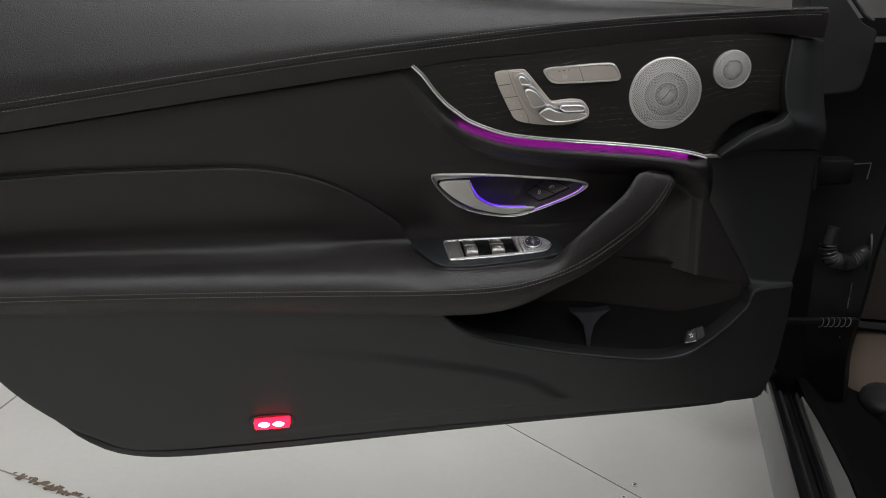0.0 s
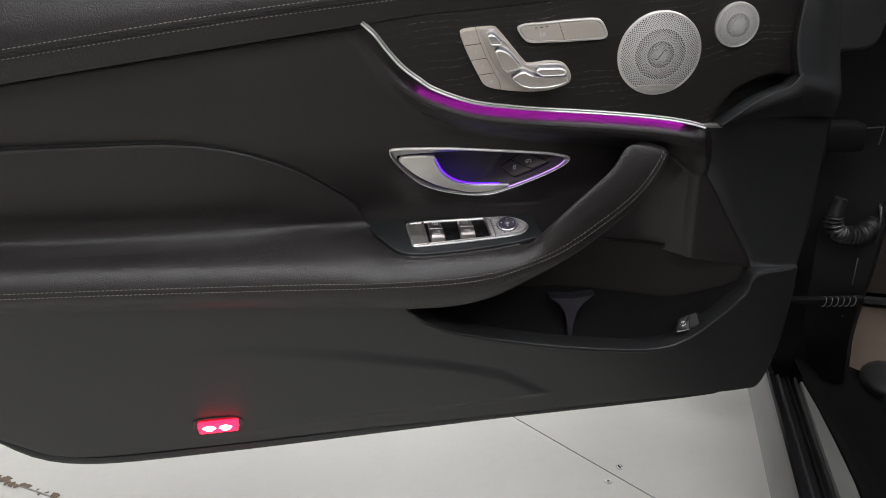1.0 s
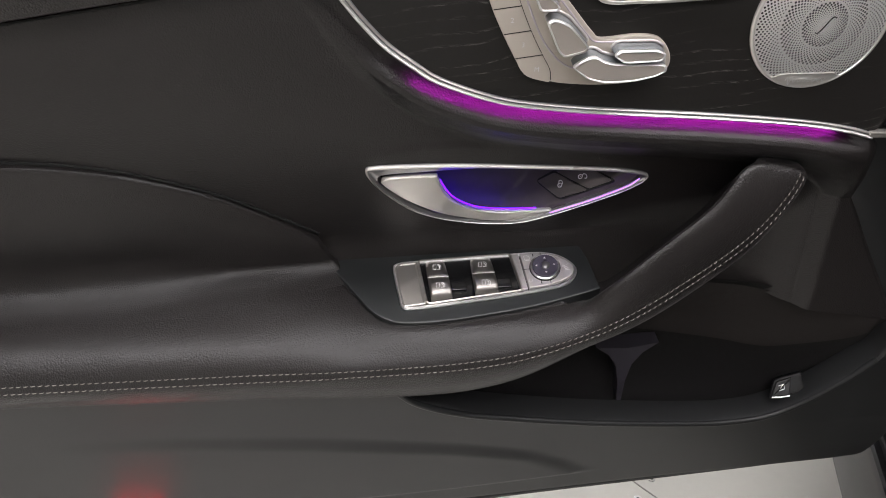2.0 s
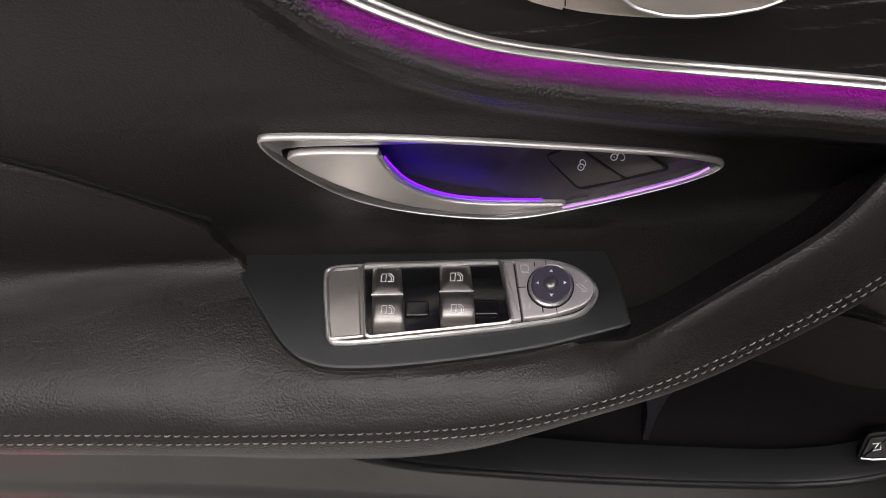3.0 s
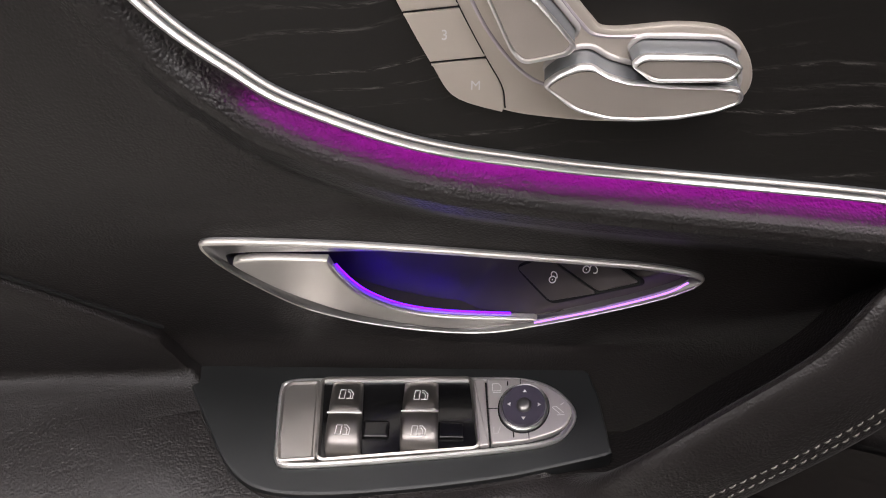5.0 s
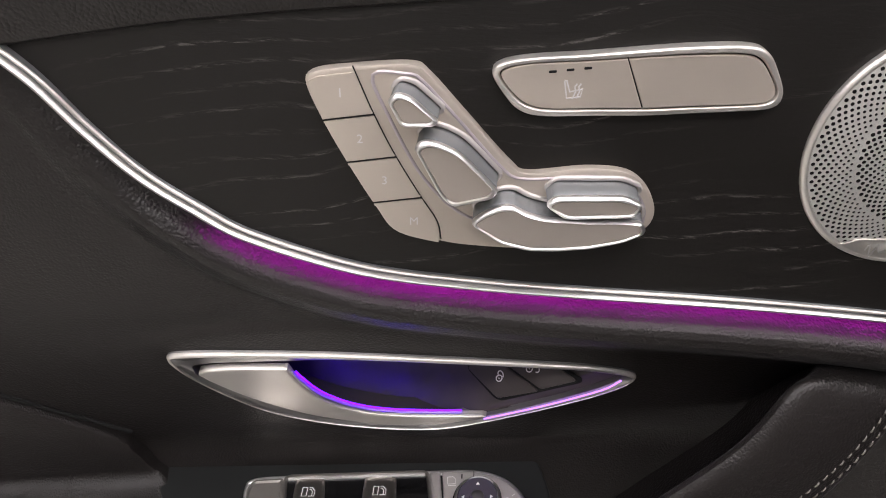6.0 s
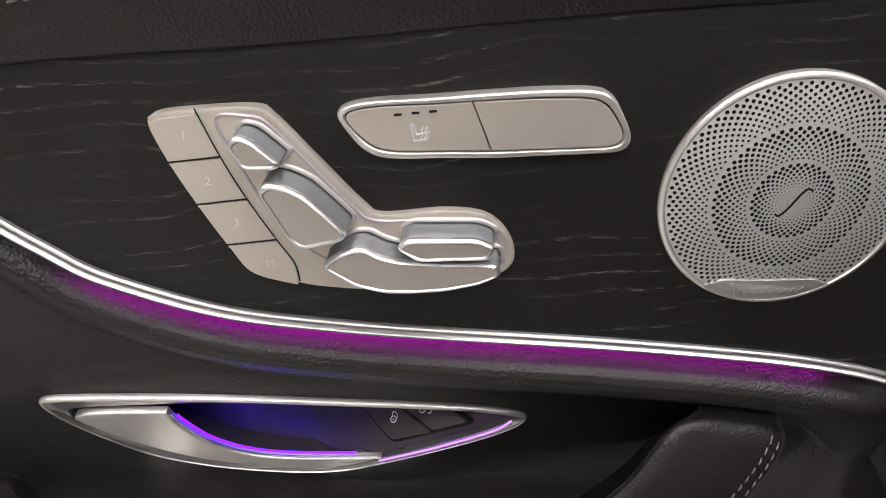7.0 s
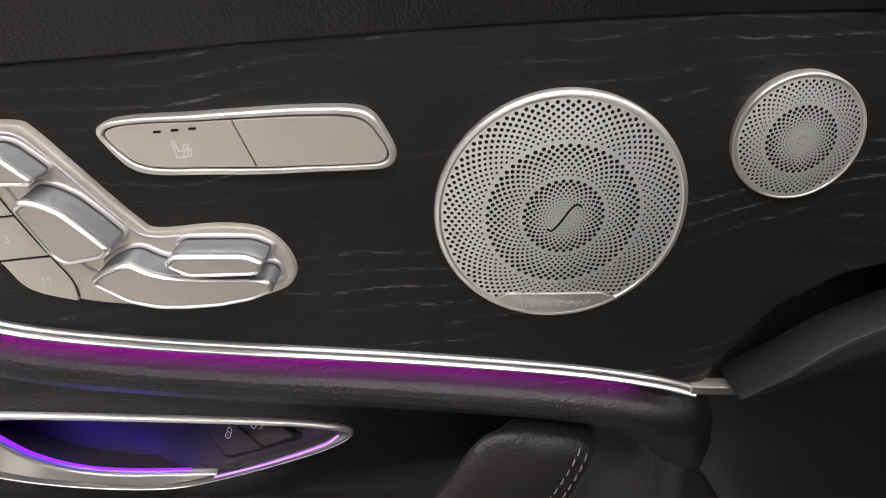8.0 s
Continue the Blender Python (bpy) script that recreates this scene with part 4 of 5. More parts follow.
grid(bm, rows)
part("recess", bm, RECESS, handle, "dark plastic finger recess")
LEVER = [(-0.0020, 0.8868), (0.0016, 0.8906), (0.0196, 0.8922), (0.0463, 0.8915), (0.0495, 0.8790), (0.0591, 0.8610), (0.0774, 0.8474), (0.1033, 0.8411), (0.1515, 0.8394), (0.1520, 0.8376), (0.1247, 0.8300), (0.0980, 0.8296), (0.0715, 0.8360), (0.0470, 0.8452), (0.0215, 0.8618), (0.0045, 0.8782)]
lev = np.concatenate([crom(LEVER[:4], 20), crom(LEVER[3:9], 50)[1:], crom(LEVER[8:] + [LEVER[0]], 60)[1:-1]])
part("lever", slab(lev, ON_NICHE, -0.0012, 0.0030, r=0.0012), SATIN, handle, "satin silver pull lever")
lip = crom([(0.0478, 0.888), (0.0503, 0.8792), (0.0600, 0.8618), (0.0780, 0.8484), (0.1035, 0.8421), (0.1512, 0.8399)], 60)
part("lever_edge", tube([ON_NICHE(p[0], p[1], 0.0018) for p in lip], 0.0007, 8), CHROME, handle, "bright polished edge, glowing where violet")
part("light_guide", tube([ON_NICHE(p[0] + 0.0002, p[1] + 0.0003, -0.0008) for p in lip[2:54]], 0.0006, 6), BLUE, handle, "glowing blue-violet light guide")
part("light_guide", tube([ON_NICHE(p[0] - 0.0100, p[1] - 0.0165, -0.0095) for p in lip[14:-16]], 0.0008, 6), DEEPBLUE, handle, "hidden blue light behind the lever")
# metal edge given a violet glow of its own
part("lower_edge_glint", tube([ON_NICHE(p[0], p[1] + 0.0006, 0.0030) for p in crom([(0.1522, 0.8362), (0.1865, 0.8500), (0.2185, 0.8665), (0.2285, 0.8765)], 40)], 0.0006, 6), GLINT, handle, "bright polished edge, glowing where violet")


def ON_LOCK(x, z, h=0.0):
    d = 1.1712 - 0.73 * (x - 0.186) + 0.54 * (z - 0.861)
    k = 1 / math.sqrt(1 + 0.73 ** 2 + 0.54 ** 2)
    return W(x - 0.73 * k * h, z + 0.54 * k * h, d - k * h)


lock = thing("lock_switch", "two dark lock buttons with white padlock marks", "lock switch")
LOCKP = [(0.1411, 0.8591), (0.1572, 0.8705), (0.1863, 0.8615), (0.1612, 0.8482)]
OPENP = [(0.1572, 0.8705), (0.1749, 0.8838), (0.2065, 0.8735), (0.1863, 0.8615)]
whole = [LOCKP[0], OPENP[1], OPENP[2], LOCKP[3]]
part("surround", slab(ring_inset(rounded(whole, 0.004), -0.0008), ON_LOCK, -0.004, 0.0022, r=0.0003), VOID, lock)
for poly in (LOCKP, OPENP):
    o = shrink(rounded(poly, 0.0024), 0.0010)
    b = part("button", slab(o, ON_LOCK, 0.0, 0.0034, r=0.0004, inset=shrink), DARKPLASTIC, lock)
def padlock(cx, cz, s, shackle):
    a = np.linspace(0, 2 * math.pi, 16)
    body = [(cx + s * 0.5 * math.cos(t) + 0.2 * s * math.sin(t), cz + s * 0.55 * math.sin(t)) for t in a]
    return [body, [(cx - 0.1 * s, cz), (cx + 0.1 * s, cz)], shackle]
k = 0.0032
sh1 = [(0.1622 + 0.0008 + 0.0016 * math.cos(t), 0.8603 + 0.0020 + 0.0018 * math.sin(t)) for t in np.linspace(-0.6, 3.6, 12)]
sh2 = [(0.1790 + 0.0042 + 0.0019 * math.cos(t), 0.8708 + 0.0012 + 0.0018 * math.sin(t)) for t in np.linspace(-1.6, 3.2, 12)]
part("mark", lines(padlock(0.1622, 0.8600, k, sh1), ON_LOCK, 0.0033, 0.00055), WHITEMARK, lock, "white closed padlock mark")
part("mark", lines(padlock(0.1795, 0.8707, k, sh2), ON_LOCK, 0.0033, 0.00055), WHITEMARK, lock, "white open padlock mark")

# arm rest switches
part("switch_base", slab(closed([(-0.070, 1.202), (-0.0584, 1.1953), (-0.0445, 1.178), (-0.0315, 1.1608), (-0.0173, 1.1419), (-0.0046, 1.1300), (0.0089, 1.1236), (0.0266, 1.1209), (0.0545, 1.1213), (0.0959, 1.1251), (0.1377, 1.1310), (0.1659, 1.1371), (0.186, 1.1420), (0.197, 1.1448), (0.2012, 1.1465), (0.2008, 1.1500), (0.1975, 1.168), (0.192, 1.190), (0.178, 1.204), (0.10, 1.210), (0.0, 1.210)], 140), ON_REST, -0.014, 0.0012, r=0.0015), SMOOTH, door, "smooth black switch base on the arm rest")

panel = thing("window_switch_panel", "silver window switch panel set in the arm rest", "switch panel")
PLATE = closed([(0.0145, 1.1385), (0.0107, 1.152), (0.0047, 1.1826), (0.0085, 1.1895), (0.0289, 1.1912), (0.0700, 1.1922), (0.1165, 1.1930), (0.1479, 1.1928), (0.1680, 1.1860), (0.1803, 1.1712), (0.1757, 1.1580), (0.1621, 1.1500), (0.1218, 1.1440), (0.065, 1.1383), (0.024, 1.1355)], 150)
part("frame", tube([ON_REST(p[0], p[1], 0.0025) for p in ring_inset(PLATE, 0.001)], 0.0017, 8, closed_path=True), CHROME, panel, "satin chrome frame")
WELL = rounded([(0.0279, 1.1905), (0.1172, 1.1922), (0.1258, 1.1485), (0.0372, 1.1400)], 0.004, 6)
part("end_cap", slab(rounded([(0.0145, 1.1378), (0.0107, 1.152), (0.0050, 1.1826), (0.0085, 1.1892), (0.0268, 1.1902), (0.0362, 1.1395)], [0.003, 0.001, 0.006, 0.004, 0.002, 0.002]), ON_REST, 0.0, 0.0042, r=0.0010, dish=0.0012), BRUSHED, panel, "dark brushed silver end cap")
bm = bmesh.new()
vs = grid(bm, [[ON_REST(p[0], p[1], h) for p in ring_inset(WELL, i)] for i, h in ((-0.0016, 0.001), (-0.0014, 0.0042), (0.0, 0.0046), (0.0006, 0.0035), (0.0010, 0.0016))], close=True)
part("rim", bm, BRUSHED, panel, "thin chrome rim")
part("well", slab(ring_inset(WELL, 0.0004), ON_REST, 0.0, 0.0017, r=0.0002), GLOSS, panel, "gloss black well")
part("bridge", slab(rounded([(0.1182, 1.1920), (0.1254, 1.1920), (0.1318, 1.1494), (0.1262, 1.1486)], 0.001), ON_REST, 0.0, 0.0040, r=0.0008), PLATE_GREY, panel, "grey silver bridge between the switches")


def toggle(x0, x1, lean, front=0.0):
    """A window rocker from x0 to x1 at its back edge, its front shifted by lean."""
    prof = [(1.1910, 0.0015), (1.1902, 0.0026), (1.1888, 0.0034), (1.1850, 0.0048), (1.1760, 0.0076), (1.1680, 0.0094), (1.1662, 0.0090), (1.1655, 0.0082), (1.1648, 0.0090), (1.1620, 0.0104), (1.1560, 0.0118), (1.1490, 0.0120), (1.1456, 0.0106), (1.1434, 0.0074), (1.1424, 0.0015)]
    ws = [(0.0, -0.0022), (0.0, -0.0016), (0.035, -0.0007), (0.09, -0.0001), (0.2, 0.0002), (0.5, 0.0004), (0.8, 0.0002), (0.91, -0.0001), (0.965, -0.0007), (1.0, -0.0016), (1.0, -0.0022)]
    t = thing("window_switch", "grey metal window rocker with white window marks", "window switch", group="window rockers of the arm rest")
    bm = bmesh.new()
    rows = []
    for d, h in prof:
        f = (1.1885 - d) / 0.0475
        d = d + front * f
        rows.append([ON_REST(x0 + lean * f + (x1 - x0) * (0.98 + 0.06 * f) * a, d, max(0.001, h + b * (h > 0.002)) if 0 < a < 1 else (max(0.001, h + b) if b > -0.002 else 0.001)) for a, b in ws])
    vs = grid(bm, rows)
    part("rocker", bm, DARKMETAL, t, angle=35)
    f = 0.46 * 1.0
    a, b = x0 + lean * f - 0.0004, x0 + lean * f + (x1 - x0) * 1.01 + 0.0004
    part("line", tube([ON_REST(a + (b - a) * k, 1.1655 + front * 0.48, 0.0089) for k in np.linspace(0, 1, 8)], 0.0005, 6), CHROME, t, "bright centre line")
    for d, h, dim in ((1.1770, 0.0094, False), (1.1528, 0.0126, True)):
        f = (1.1885 - d) / 0.0475
        cx = x0 + lean * f + (x1 - x0) * 0.52
        def on(u, v, hh):
            return ON_REST(cx + u, d + v, hh + (0.0118 - 0.0092) * (0.5 - (d + v - 1.1525) / 0.02) * 0)
        s = 0.0028
        strokes = [[(-1.35 * s, s), (-1.35 * s, -s), (-0.30 * s, -s), (-0.30 * s, s), (-1.35 * s, s)],
                   [(0.05 * s, s), (0.65 * s, s), (1.40 * s, 0.2 * s), (1.40 * s, -s), (0.15 * s, -s)], [(0.15 * s, 0.55 * s), (0.50 * s, 0.55 * s), (0.90 * s, 0.0), (0.90 * s, -s)]]
        part("mark", lines([np.array(q) for q in strokes], on, h, 0.0005), PALEMARK if dim else WHITEMARK, t, "white window mark")


toggle(0.0346, 0.0534, 0.0066)
toggle(0.0778, 0.0984, 0.0042, 0.0032)
for x in (0.0655, 0.1085):
    bm = slab(rounded([(x - 0.0075, 1.1640), (x + 0.0075, 1.1640), (x + 0.0085, 1.1530), (x - 0.0065, 1.1530)], 0.002), ON_REST, 0.0015, 0.0042, r=0.0012)
    part("blank", bm, GLOSS, panel, "gloss black blank between rockers")

mirror = thing("mirror_control", "silver mirror control with round knob beside window switches", "mirror control")
MIR = [(0.1268, 1.1915), (0.1464, 1.1918), (0.1638, 1.1868), (0.1760, 1.1770), (0.1780, 1.1690), (0.1715, 1.1590), (0.1540, 1.1525), (0.1330, 1.1495)]
mo = np.concatenate([crom([MIR[0], (0.1365, 1.1918), MIR[1], MIR[2], MIR[3], MIR[4], MIR[5], MIR[6], (0.1430, 1.1507), MIR[7]], 60), crom([MIR[7], (0.1298, 1.17), MIR[0]], 12)[1:-1]])
part("plate", slab(mo, ON_REST, 0.0, 0.0048, r=0.0009), PLATE_GREY, mirror, "satin silver button plate")
CX, CD = 0.1500, 1.1722


def disc(cx, cd, rings, n=48):
    bm = bmesh.new()
    vs = grid(bm, [[ON_REST(cx + r * math.cos(a), cd + r * 1.06 * math.sin(a), h) for a in np.linspace(0, 2 * math.pi, n, endpoint=False)] for r, h in rings], close=True)
    bm.faces.new(vs[-1])
    return bm


part("groove", disc(CX, CD, [(0.0152, 0.0042), (0.0152, 0.0051), (0.0147, 0.0053)]), VOID, mirror)
part("ring", disc(CX, CD, [(0.0143, 0.0045), (0.0143, 0.0066), (0.0136, 0.0072), (0.0130, 0.0066)]), CHROME, mirror, "thin chrome ring")
part("knob", disc(CX, CD, [(0.0126, 0.0050), (0.0126, 0.0080), (0.0120, 0.0087), (0.0085, 0.0080), (0.0048, 0.0078)]), KNOB, mirror, "grey violet-tinted knob")
part("centre", disc(CX, CD, [(0.0044, 0.0070), (0.0044, 0.0086), (0.0036, 0.0098), (0.0020, 0.0105), (0.0006, 0.0107)], 24), BEZEL, mirror, "metal centre dome")
for a in range(4):
    c, s = math.cos(a * math.pi / 2), math.sin(a * math.pi / 2)
    tri = [(CX + (0.0088 * c) + u * c - v * s, CD + 0.0088 * s + u * s + v * c) for u, v in ((0.0011, 0.0), (-0.0009, 0.0013), (-0.0009, -0.0013))]
    bm = bmesh.new()
    bm.faces.new([bm.verts.new(ON_REST(x, d, 0.0089)) for x, d in tri])
    part("arrow", bm, WHITEMARK, mirror)
for a, b, name, w in (((0.1470, 1.1917), (0.1472, 1.1868), "seam", 0.0005), ((0.1292, 1.1715), (0.1350, 1.1718), "seam", 0.0005), ((0.1535, 1.1578), (0.1540, 1.1527), "seam", 0.0005),
                      ((0.1395, 1.1900), (0.1396, 1.1868), "lamp_slit", 0.0008), ((0.1448, 1.1575), (0.1452, 1.1535), "lamp_slit", 0.0008)):
    part(name, lines([[a, b]], ON_REST, 0.0046, w), VOID, mirror)
part("mark", lines([[(0.1305, 1.1880), (0.1340, 1.1882), (0.1358, 1.1865), (0.1358, 1.1835), (0.1310, 1.1832), (0.1305, 1.1880)], [(0.1312, 1.1822), (0.1362, 1.1824)]], ON_REST, 0.0046, 0.0005), WHITEMARK, mirror, "white mirror mark")
part("mark", lines([[(0.1335, 1.1600), (0.1338, 1.1560), (0.1362, 1.1562), (0.1372, 1.1602)]], ON_REST, 0.0046, 0.0004), PALEMARK, mirror, "faint mirror mark")
part("mark", lines([[(0.1665, 1.1730), (0.1690, 1.1735), (0.1735, 1.1695), (0.1710, 1.1690), (0.1665, 1.1730)], [(0.1715, 1.1745), (0.1735, 1.1760)], [(0.1695, 1.1680), (0.1740, 1.1682)]], ON_REST, 0.0046, 0.0004), WHITEMARK, mirror, "white folding mirror mark")

# seat control
seat = thing("seat_control", "satin silver seat adjuster shaped like a seat", "seat control")
SEAT = [(0.0838, 1.0588), (0.0983, 1.0607), (0.1200, 1.0617), (0.1272, 1.0578), (0.1415, 1.0418), (0.1600, 1.0208), (0.1675, 1.0165), (0.1915, 1.0185), (0.2090, 1.0164), (0.2190, 1.0075), (0.2225, 0.9960), (0.2165, 0.9880), (0.1945, 0.9815), (0.1699, 0.9803), (0.1455, 0.9820), (0.1310, 0.9845), (0.1120, 0.9905), (0.1035, 1.0028), (0.0933, 1.0221), (0.0853, 1.0395), (0.0803, 1.0545)]
so = closed(SEAT, 200)
part("base", slab(so, ON_TRIM, -0.004, 0.0042, r=0.0011), SILVER, seat, "satin silver base plate")
DIV = crom([(0.0987, 1.0612), (0.1056, 1.0424), (0.1135, 1.0246), (0.1230, 1.0068), (0.1300, 0.9945), (0.1316, 0.9860)], 120)
rimline = ring_inset(so, 0.0007)
LEFTS = rimline[rimline[:, 0] < np.interp(-rimline[:, 1], -DIV[:, 1], DIV[:, 0]) - 0.0005]
LEFTS = LEFTS[LEFTS[:, 1].argsort()[::-1]]
cuts = [1.0604, 1.0408, 1.0229, 1.0046, 0.9850]
for hi, lo, sign in zip(cuts, cuts[1:], ("1", "2", "3", "M")):
    zz = np.linspace(hi - 0.0004, lo + 0.0004, 12)
    ld = np.interp(-zz, -DIV[:, 1], DIV[:, 0]) - 0.0005
    ll = np.interp(-zz, -LEFTS[:, 1], LEFTS[:, 0]) + 0.0004
    skew = 0.0012
    o = [(x, z + skew) for x, z in zip(ld, zz)] + [(x, z - skew) for x, z in zip(ll[::-1], zz[::-1])]
    o = np.array(o)
    o[:, 1] = np.minimum(o[:, 1], 1.0600)
    if sign != "M":
        part("gap", tube([ON_TRIM(ll[-1] + 0.0002, lo - skew, 0.0046), ON_TRIM(ld[-1], lo + skew, 0.0047)], 0.0003, 5), VOID, seat)
    b = part("memory_button", slab(o, ON_TRIM, 0.003, 0.0049, r=0.0004), SILVER, seat, "satin silver memory button")
    cu = bpy.data.curves.new("number", "FONT")
    cu.body, cu.size, cu.align_x, cu.align_y, cu.extrude = sign, 0.0052, "CENTER", "CENTER", 0.0001
    tx = new("number", cu)
    cx, cz = (float(ld.mean() + ll.mean()) / 2, (hi + lo) / 2)
    place = ON_TRIM(cx, cz, 0.0051)
    ex, ez = Vector((1, SLANT, 0)).normalized(), (ON_TRIM(cx, cz + 0.01) - ON_TRIM(cx, cz)).normalized()
    m = Matrix((ex, ez, ex.cross(ez))).transposed().to_4x4()
    m.translation = place
    tx.matrix_world = m
    cu.materials.append(PALEMARK)
    tx.parent = seat
part("groove", tube([ON_TRIM(p[0], p[1], 0.0046) for p in DIV], 0.0003, 5), VOID, seat)


def dish(path, name):
    """A shallow pressed line round the knobs."""
    part(name, tube([ON_TRIM(p[0], p[1], 0.0040) for p in closed(path, 120)], 0.0008, 8, closed_path=True), PRESSED, seat, "soft pressed edge round the knobs")


dish([(0.106, 1.0575), (0.1185, 1.0580), (0.1240, 1.0560), (0.1375, 1.0410), (0.1560, 1.0195), (0.1655, 1.0140), (0.1915, 1.0150), (0.2060, 1.0135), (0.2145, 1.0060), (0.2180, 0.9965), (0.2120, 0.9915), (0.1700, 0.9945), (0.1440, 0.9960), (0.1250, 1.0140), (0.1110, 1.0420)], "pressed_edge")


def knob(points, tall, rim=0.0022, lift=0.0060, flat=1.0):
    o = rounded(points, 0.0026, 6)
    mid = o.mean(0)
    o = mid + (o - mid) * np.array([1.0, flat]) + np.array([0.0, lift])
    tall += 0.004
    bm = bmesh.new()
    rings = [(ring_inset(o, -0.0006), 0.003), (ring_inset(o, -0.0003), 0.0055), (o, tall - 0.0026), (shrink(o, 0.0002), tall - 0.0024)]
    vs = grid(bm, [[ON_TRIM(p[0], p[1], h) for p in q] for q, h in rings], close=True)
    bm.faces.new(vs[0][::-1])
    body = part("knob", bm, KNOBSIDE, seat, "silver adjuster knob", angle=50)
    c = ring_inset(o, -0.0016) + np.array([0.0006, 0.0010])
    bm = bmesh.new()
    vs = grid(bm, [[ON_TRIM(p[0], p[1], h) for p in q] for q, h in ((c, 0.003), (c, 0.0050), (ring_inset(c, 0.0006), 0.0056), (ring_inset(c, 0.0016), 0.0056))], close=True)
    part("collar", bm, PLATE_GREY, body, "grey stepped collar", angle=50)
    bm = bmesh.new()
    vs = grid(bm, [[ON_TRIM(p[0], p[1], h) for p in q] for q, h in ((shrink(o, rim), tall - 0.0012), (shrink(o, rim + 0.0002), tall - 0.0007))], close=True)
    bm.faces.new(vs[-1])
    part("face", bm, KNOBFACE, body, "matt silver knob face")
    bm = bmesh.new()
    grid(bm, [[ON_TRIM(p[0], p[1], h) for p in q] for q, h in ((ring_inset(o, -0.0002), tall - 0.0034), (ring_inset(o, -0.0003), tall - 0.0018), (shrink(o, 0.0003), tall - 0.0004), (shrink(o, 0.0010), tall), (shrink(o, rim - 0.0003), tall - 0.0001), (shrink(o, rim), tall - 0.0010))], close=True)
    part("rim", bm, CHROME, body, "bright chrome rim", angle=60)


knob([(0.1133, 1.0490), (0.1165, 1.0520), (0.1215, 1.0505), (0.1318, 1.0400), (0.1298, 1.0380), (0.1180, 1.0378)], 0.0150, 0.0016, 0.0036, 0.92)
knob([(0.1228, 1.0290), (0.1268, 1.0315), (0.1330, 1.0300), (0.1400, 1.0262), (0.1480, 1.0180), (0.1552, 1.0100), (0.1530, 1.0070), (0.1450, 1.0050), (0.1375, 1.0034), (0.1330, 1.0080)], 0.0170, 0.0019, 0.0058)
knob([(0.1745, 1.0040), (0.1785, 1.0085), (0.2065, 1.0083), (0.2140, 1.0036), (0.2110, 0.9972), (0.1830, 0.9962)], 0.0165, 0.0016, 0.0056, 0.80)
knob([(0.1445, 0.9955), (0.1500, 1.0000), (0.1560, 1.0028), (0.1612, 1.0032), (0.1670, 0.9995), (0.1745, 0.9972), (0.1900, 0.9958), (0.2080, 0.9956), (0.2150, 0.9950), (0.2168, 0.9905), (0.2080, 0.9862), (0.1943, 0.9832), (0.1800, 0.9822), (0.1690, 0.9825), (0.1570, 0.9860)], 0.0160, 0.0017, 0.0058)

# seat heating switch
heat = thing("seat_heating_switch", "silver seat heating switch with seat mark", "heating switch")
HEAT = [(0.1512, 1.0582), (0.1550, 1.0622), (0.1665, 1.0643), (0.1870, 1.0656), (0.2085, 1.0674), (0.2290, 1.0688), (0.2483, 1.0690), (0.2565, 1.0664), (0.2620, 1.0590), (0.2660, 1.0496), (0.2625, 1.0442), (0.2480, 1.0428), (0.2300, 1.0420), (0.2130, 1.0411), (0.1920, 1.0410), (0.1720, 1.0408), (0.1625, 1.0432), (0.1562, 1.0495)]
ho = closed(HEAT, 150)
bm = bmesh.new()
grid(bm, [[ON_TRIM(p[0], p[1], h) for p in shrink(ho, i)] for i, h in ((0, -0.004), (0, 0.0030), (0.0004, 0.0040), (0.0010, 0.0044), (0.0024, 0.0043), (0.0029, 0.0036), (0.0031, 0.0012))], close=True)
part("frame", bm, SATIN, heat, "satin silver frame")
hin = shrink(ho, 0.0029)
part("gap", slab(hin, ON_TRIM, 0.0, 0.0020, r=0.0002), VOID, heat)
inner = shrink(ho, 0.0035)
def half(side):
    """The part of the inner outline on one side of the slanting division."""
    out = []
    k = len(inner)
    for i in range(k):
        a, b = inner[i], inner[(i + 1) % k]
        fa, fb = [side * (p[0] - 0.2022 - (1.0655 - p[1]) * 0.41) - 0.0003 for p in (a, b)]
        if fa >= 0:
            out.append(a)
        if fa * fb < 0:
            out.append(a + (b - a) * fa / (fa - fb))
    return np.array(out)


for side in (-1, 1):
    part("button", slab(half(side), ON_TRIM, 0.001, 0.0040, r=0.0004, inset=shrink), SILVER, heat, "satin silver push button")
for x, z in ((0.1744, 1.0590), (0.1811, 1.0597), (0.1878, 1.0604)):
    part("lamp_slit", slab(rounded([(x - 0.0015, z - 0.0006), (x + 0.0015, z - 0.0004), (x + 0.0015, z + 0.0006), (x - 0.0015, z + 0.0004)], 0.0005), ON_TRIM, 0.0035, 0.0043, r=0.0001), VOID, heat)
u = 0.0011
hx, hz = 0.1825, 1.0517
icon = [[(-3.0, 3.4), (-2.2, 3.4), (-0.9, -0.6), (3.6, 0.4), (3.0, -2.4), (-1.8, -3.0), (-3.0, 3.4)], [(0.2, -3.2), (1.2, -0.6), (0.8, 1.2), (1.6, 2.4)], [(1.6, -3.0), (2.6, -0.4), (2.2, 1.2), (3.0, 2.4)]]
part("mark", lines([np.array([(hx + u * a, hz + u * b) for a, b in s]) for s in icon], ON_TRIM, 0.0039, 0.0006), PALEMARK, heat, "pale heated seat mark")


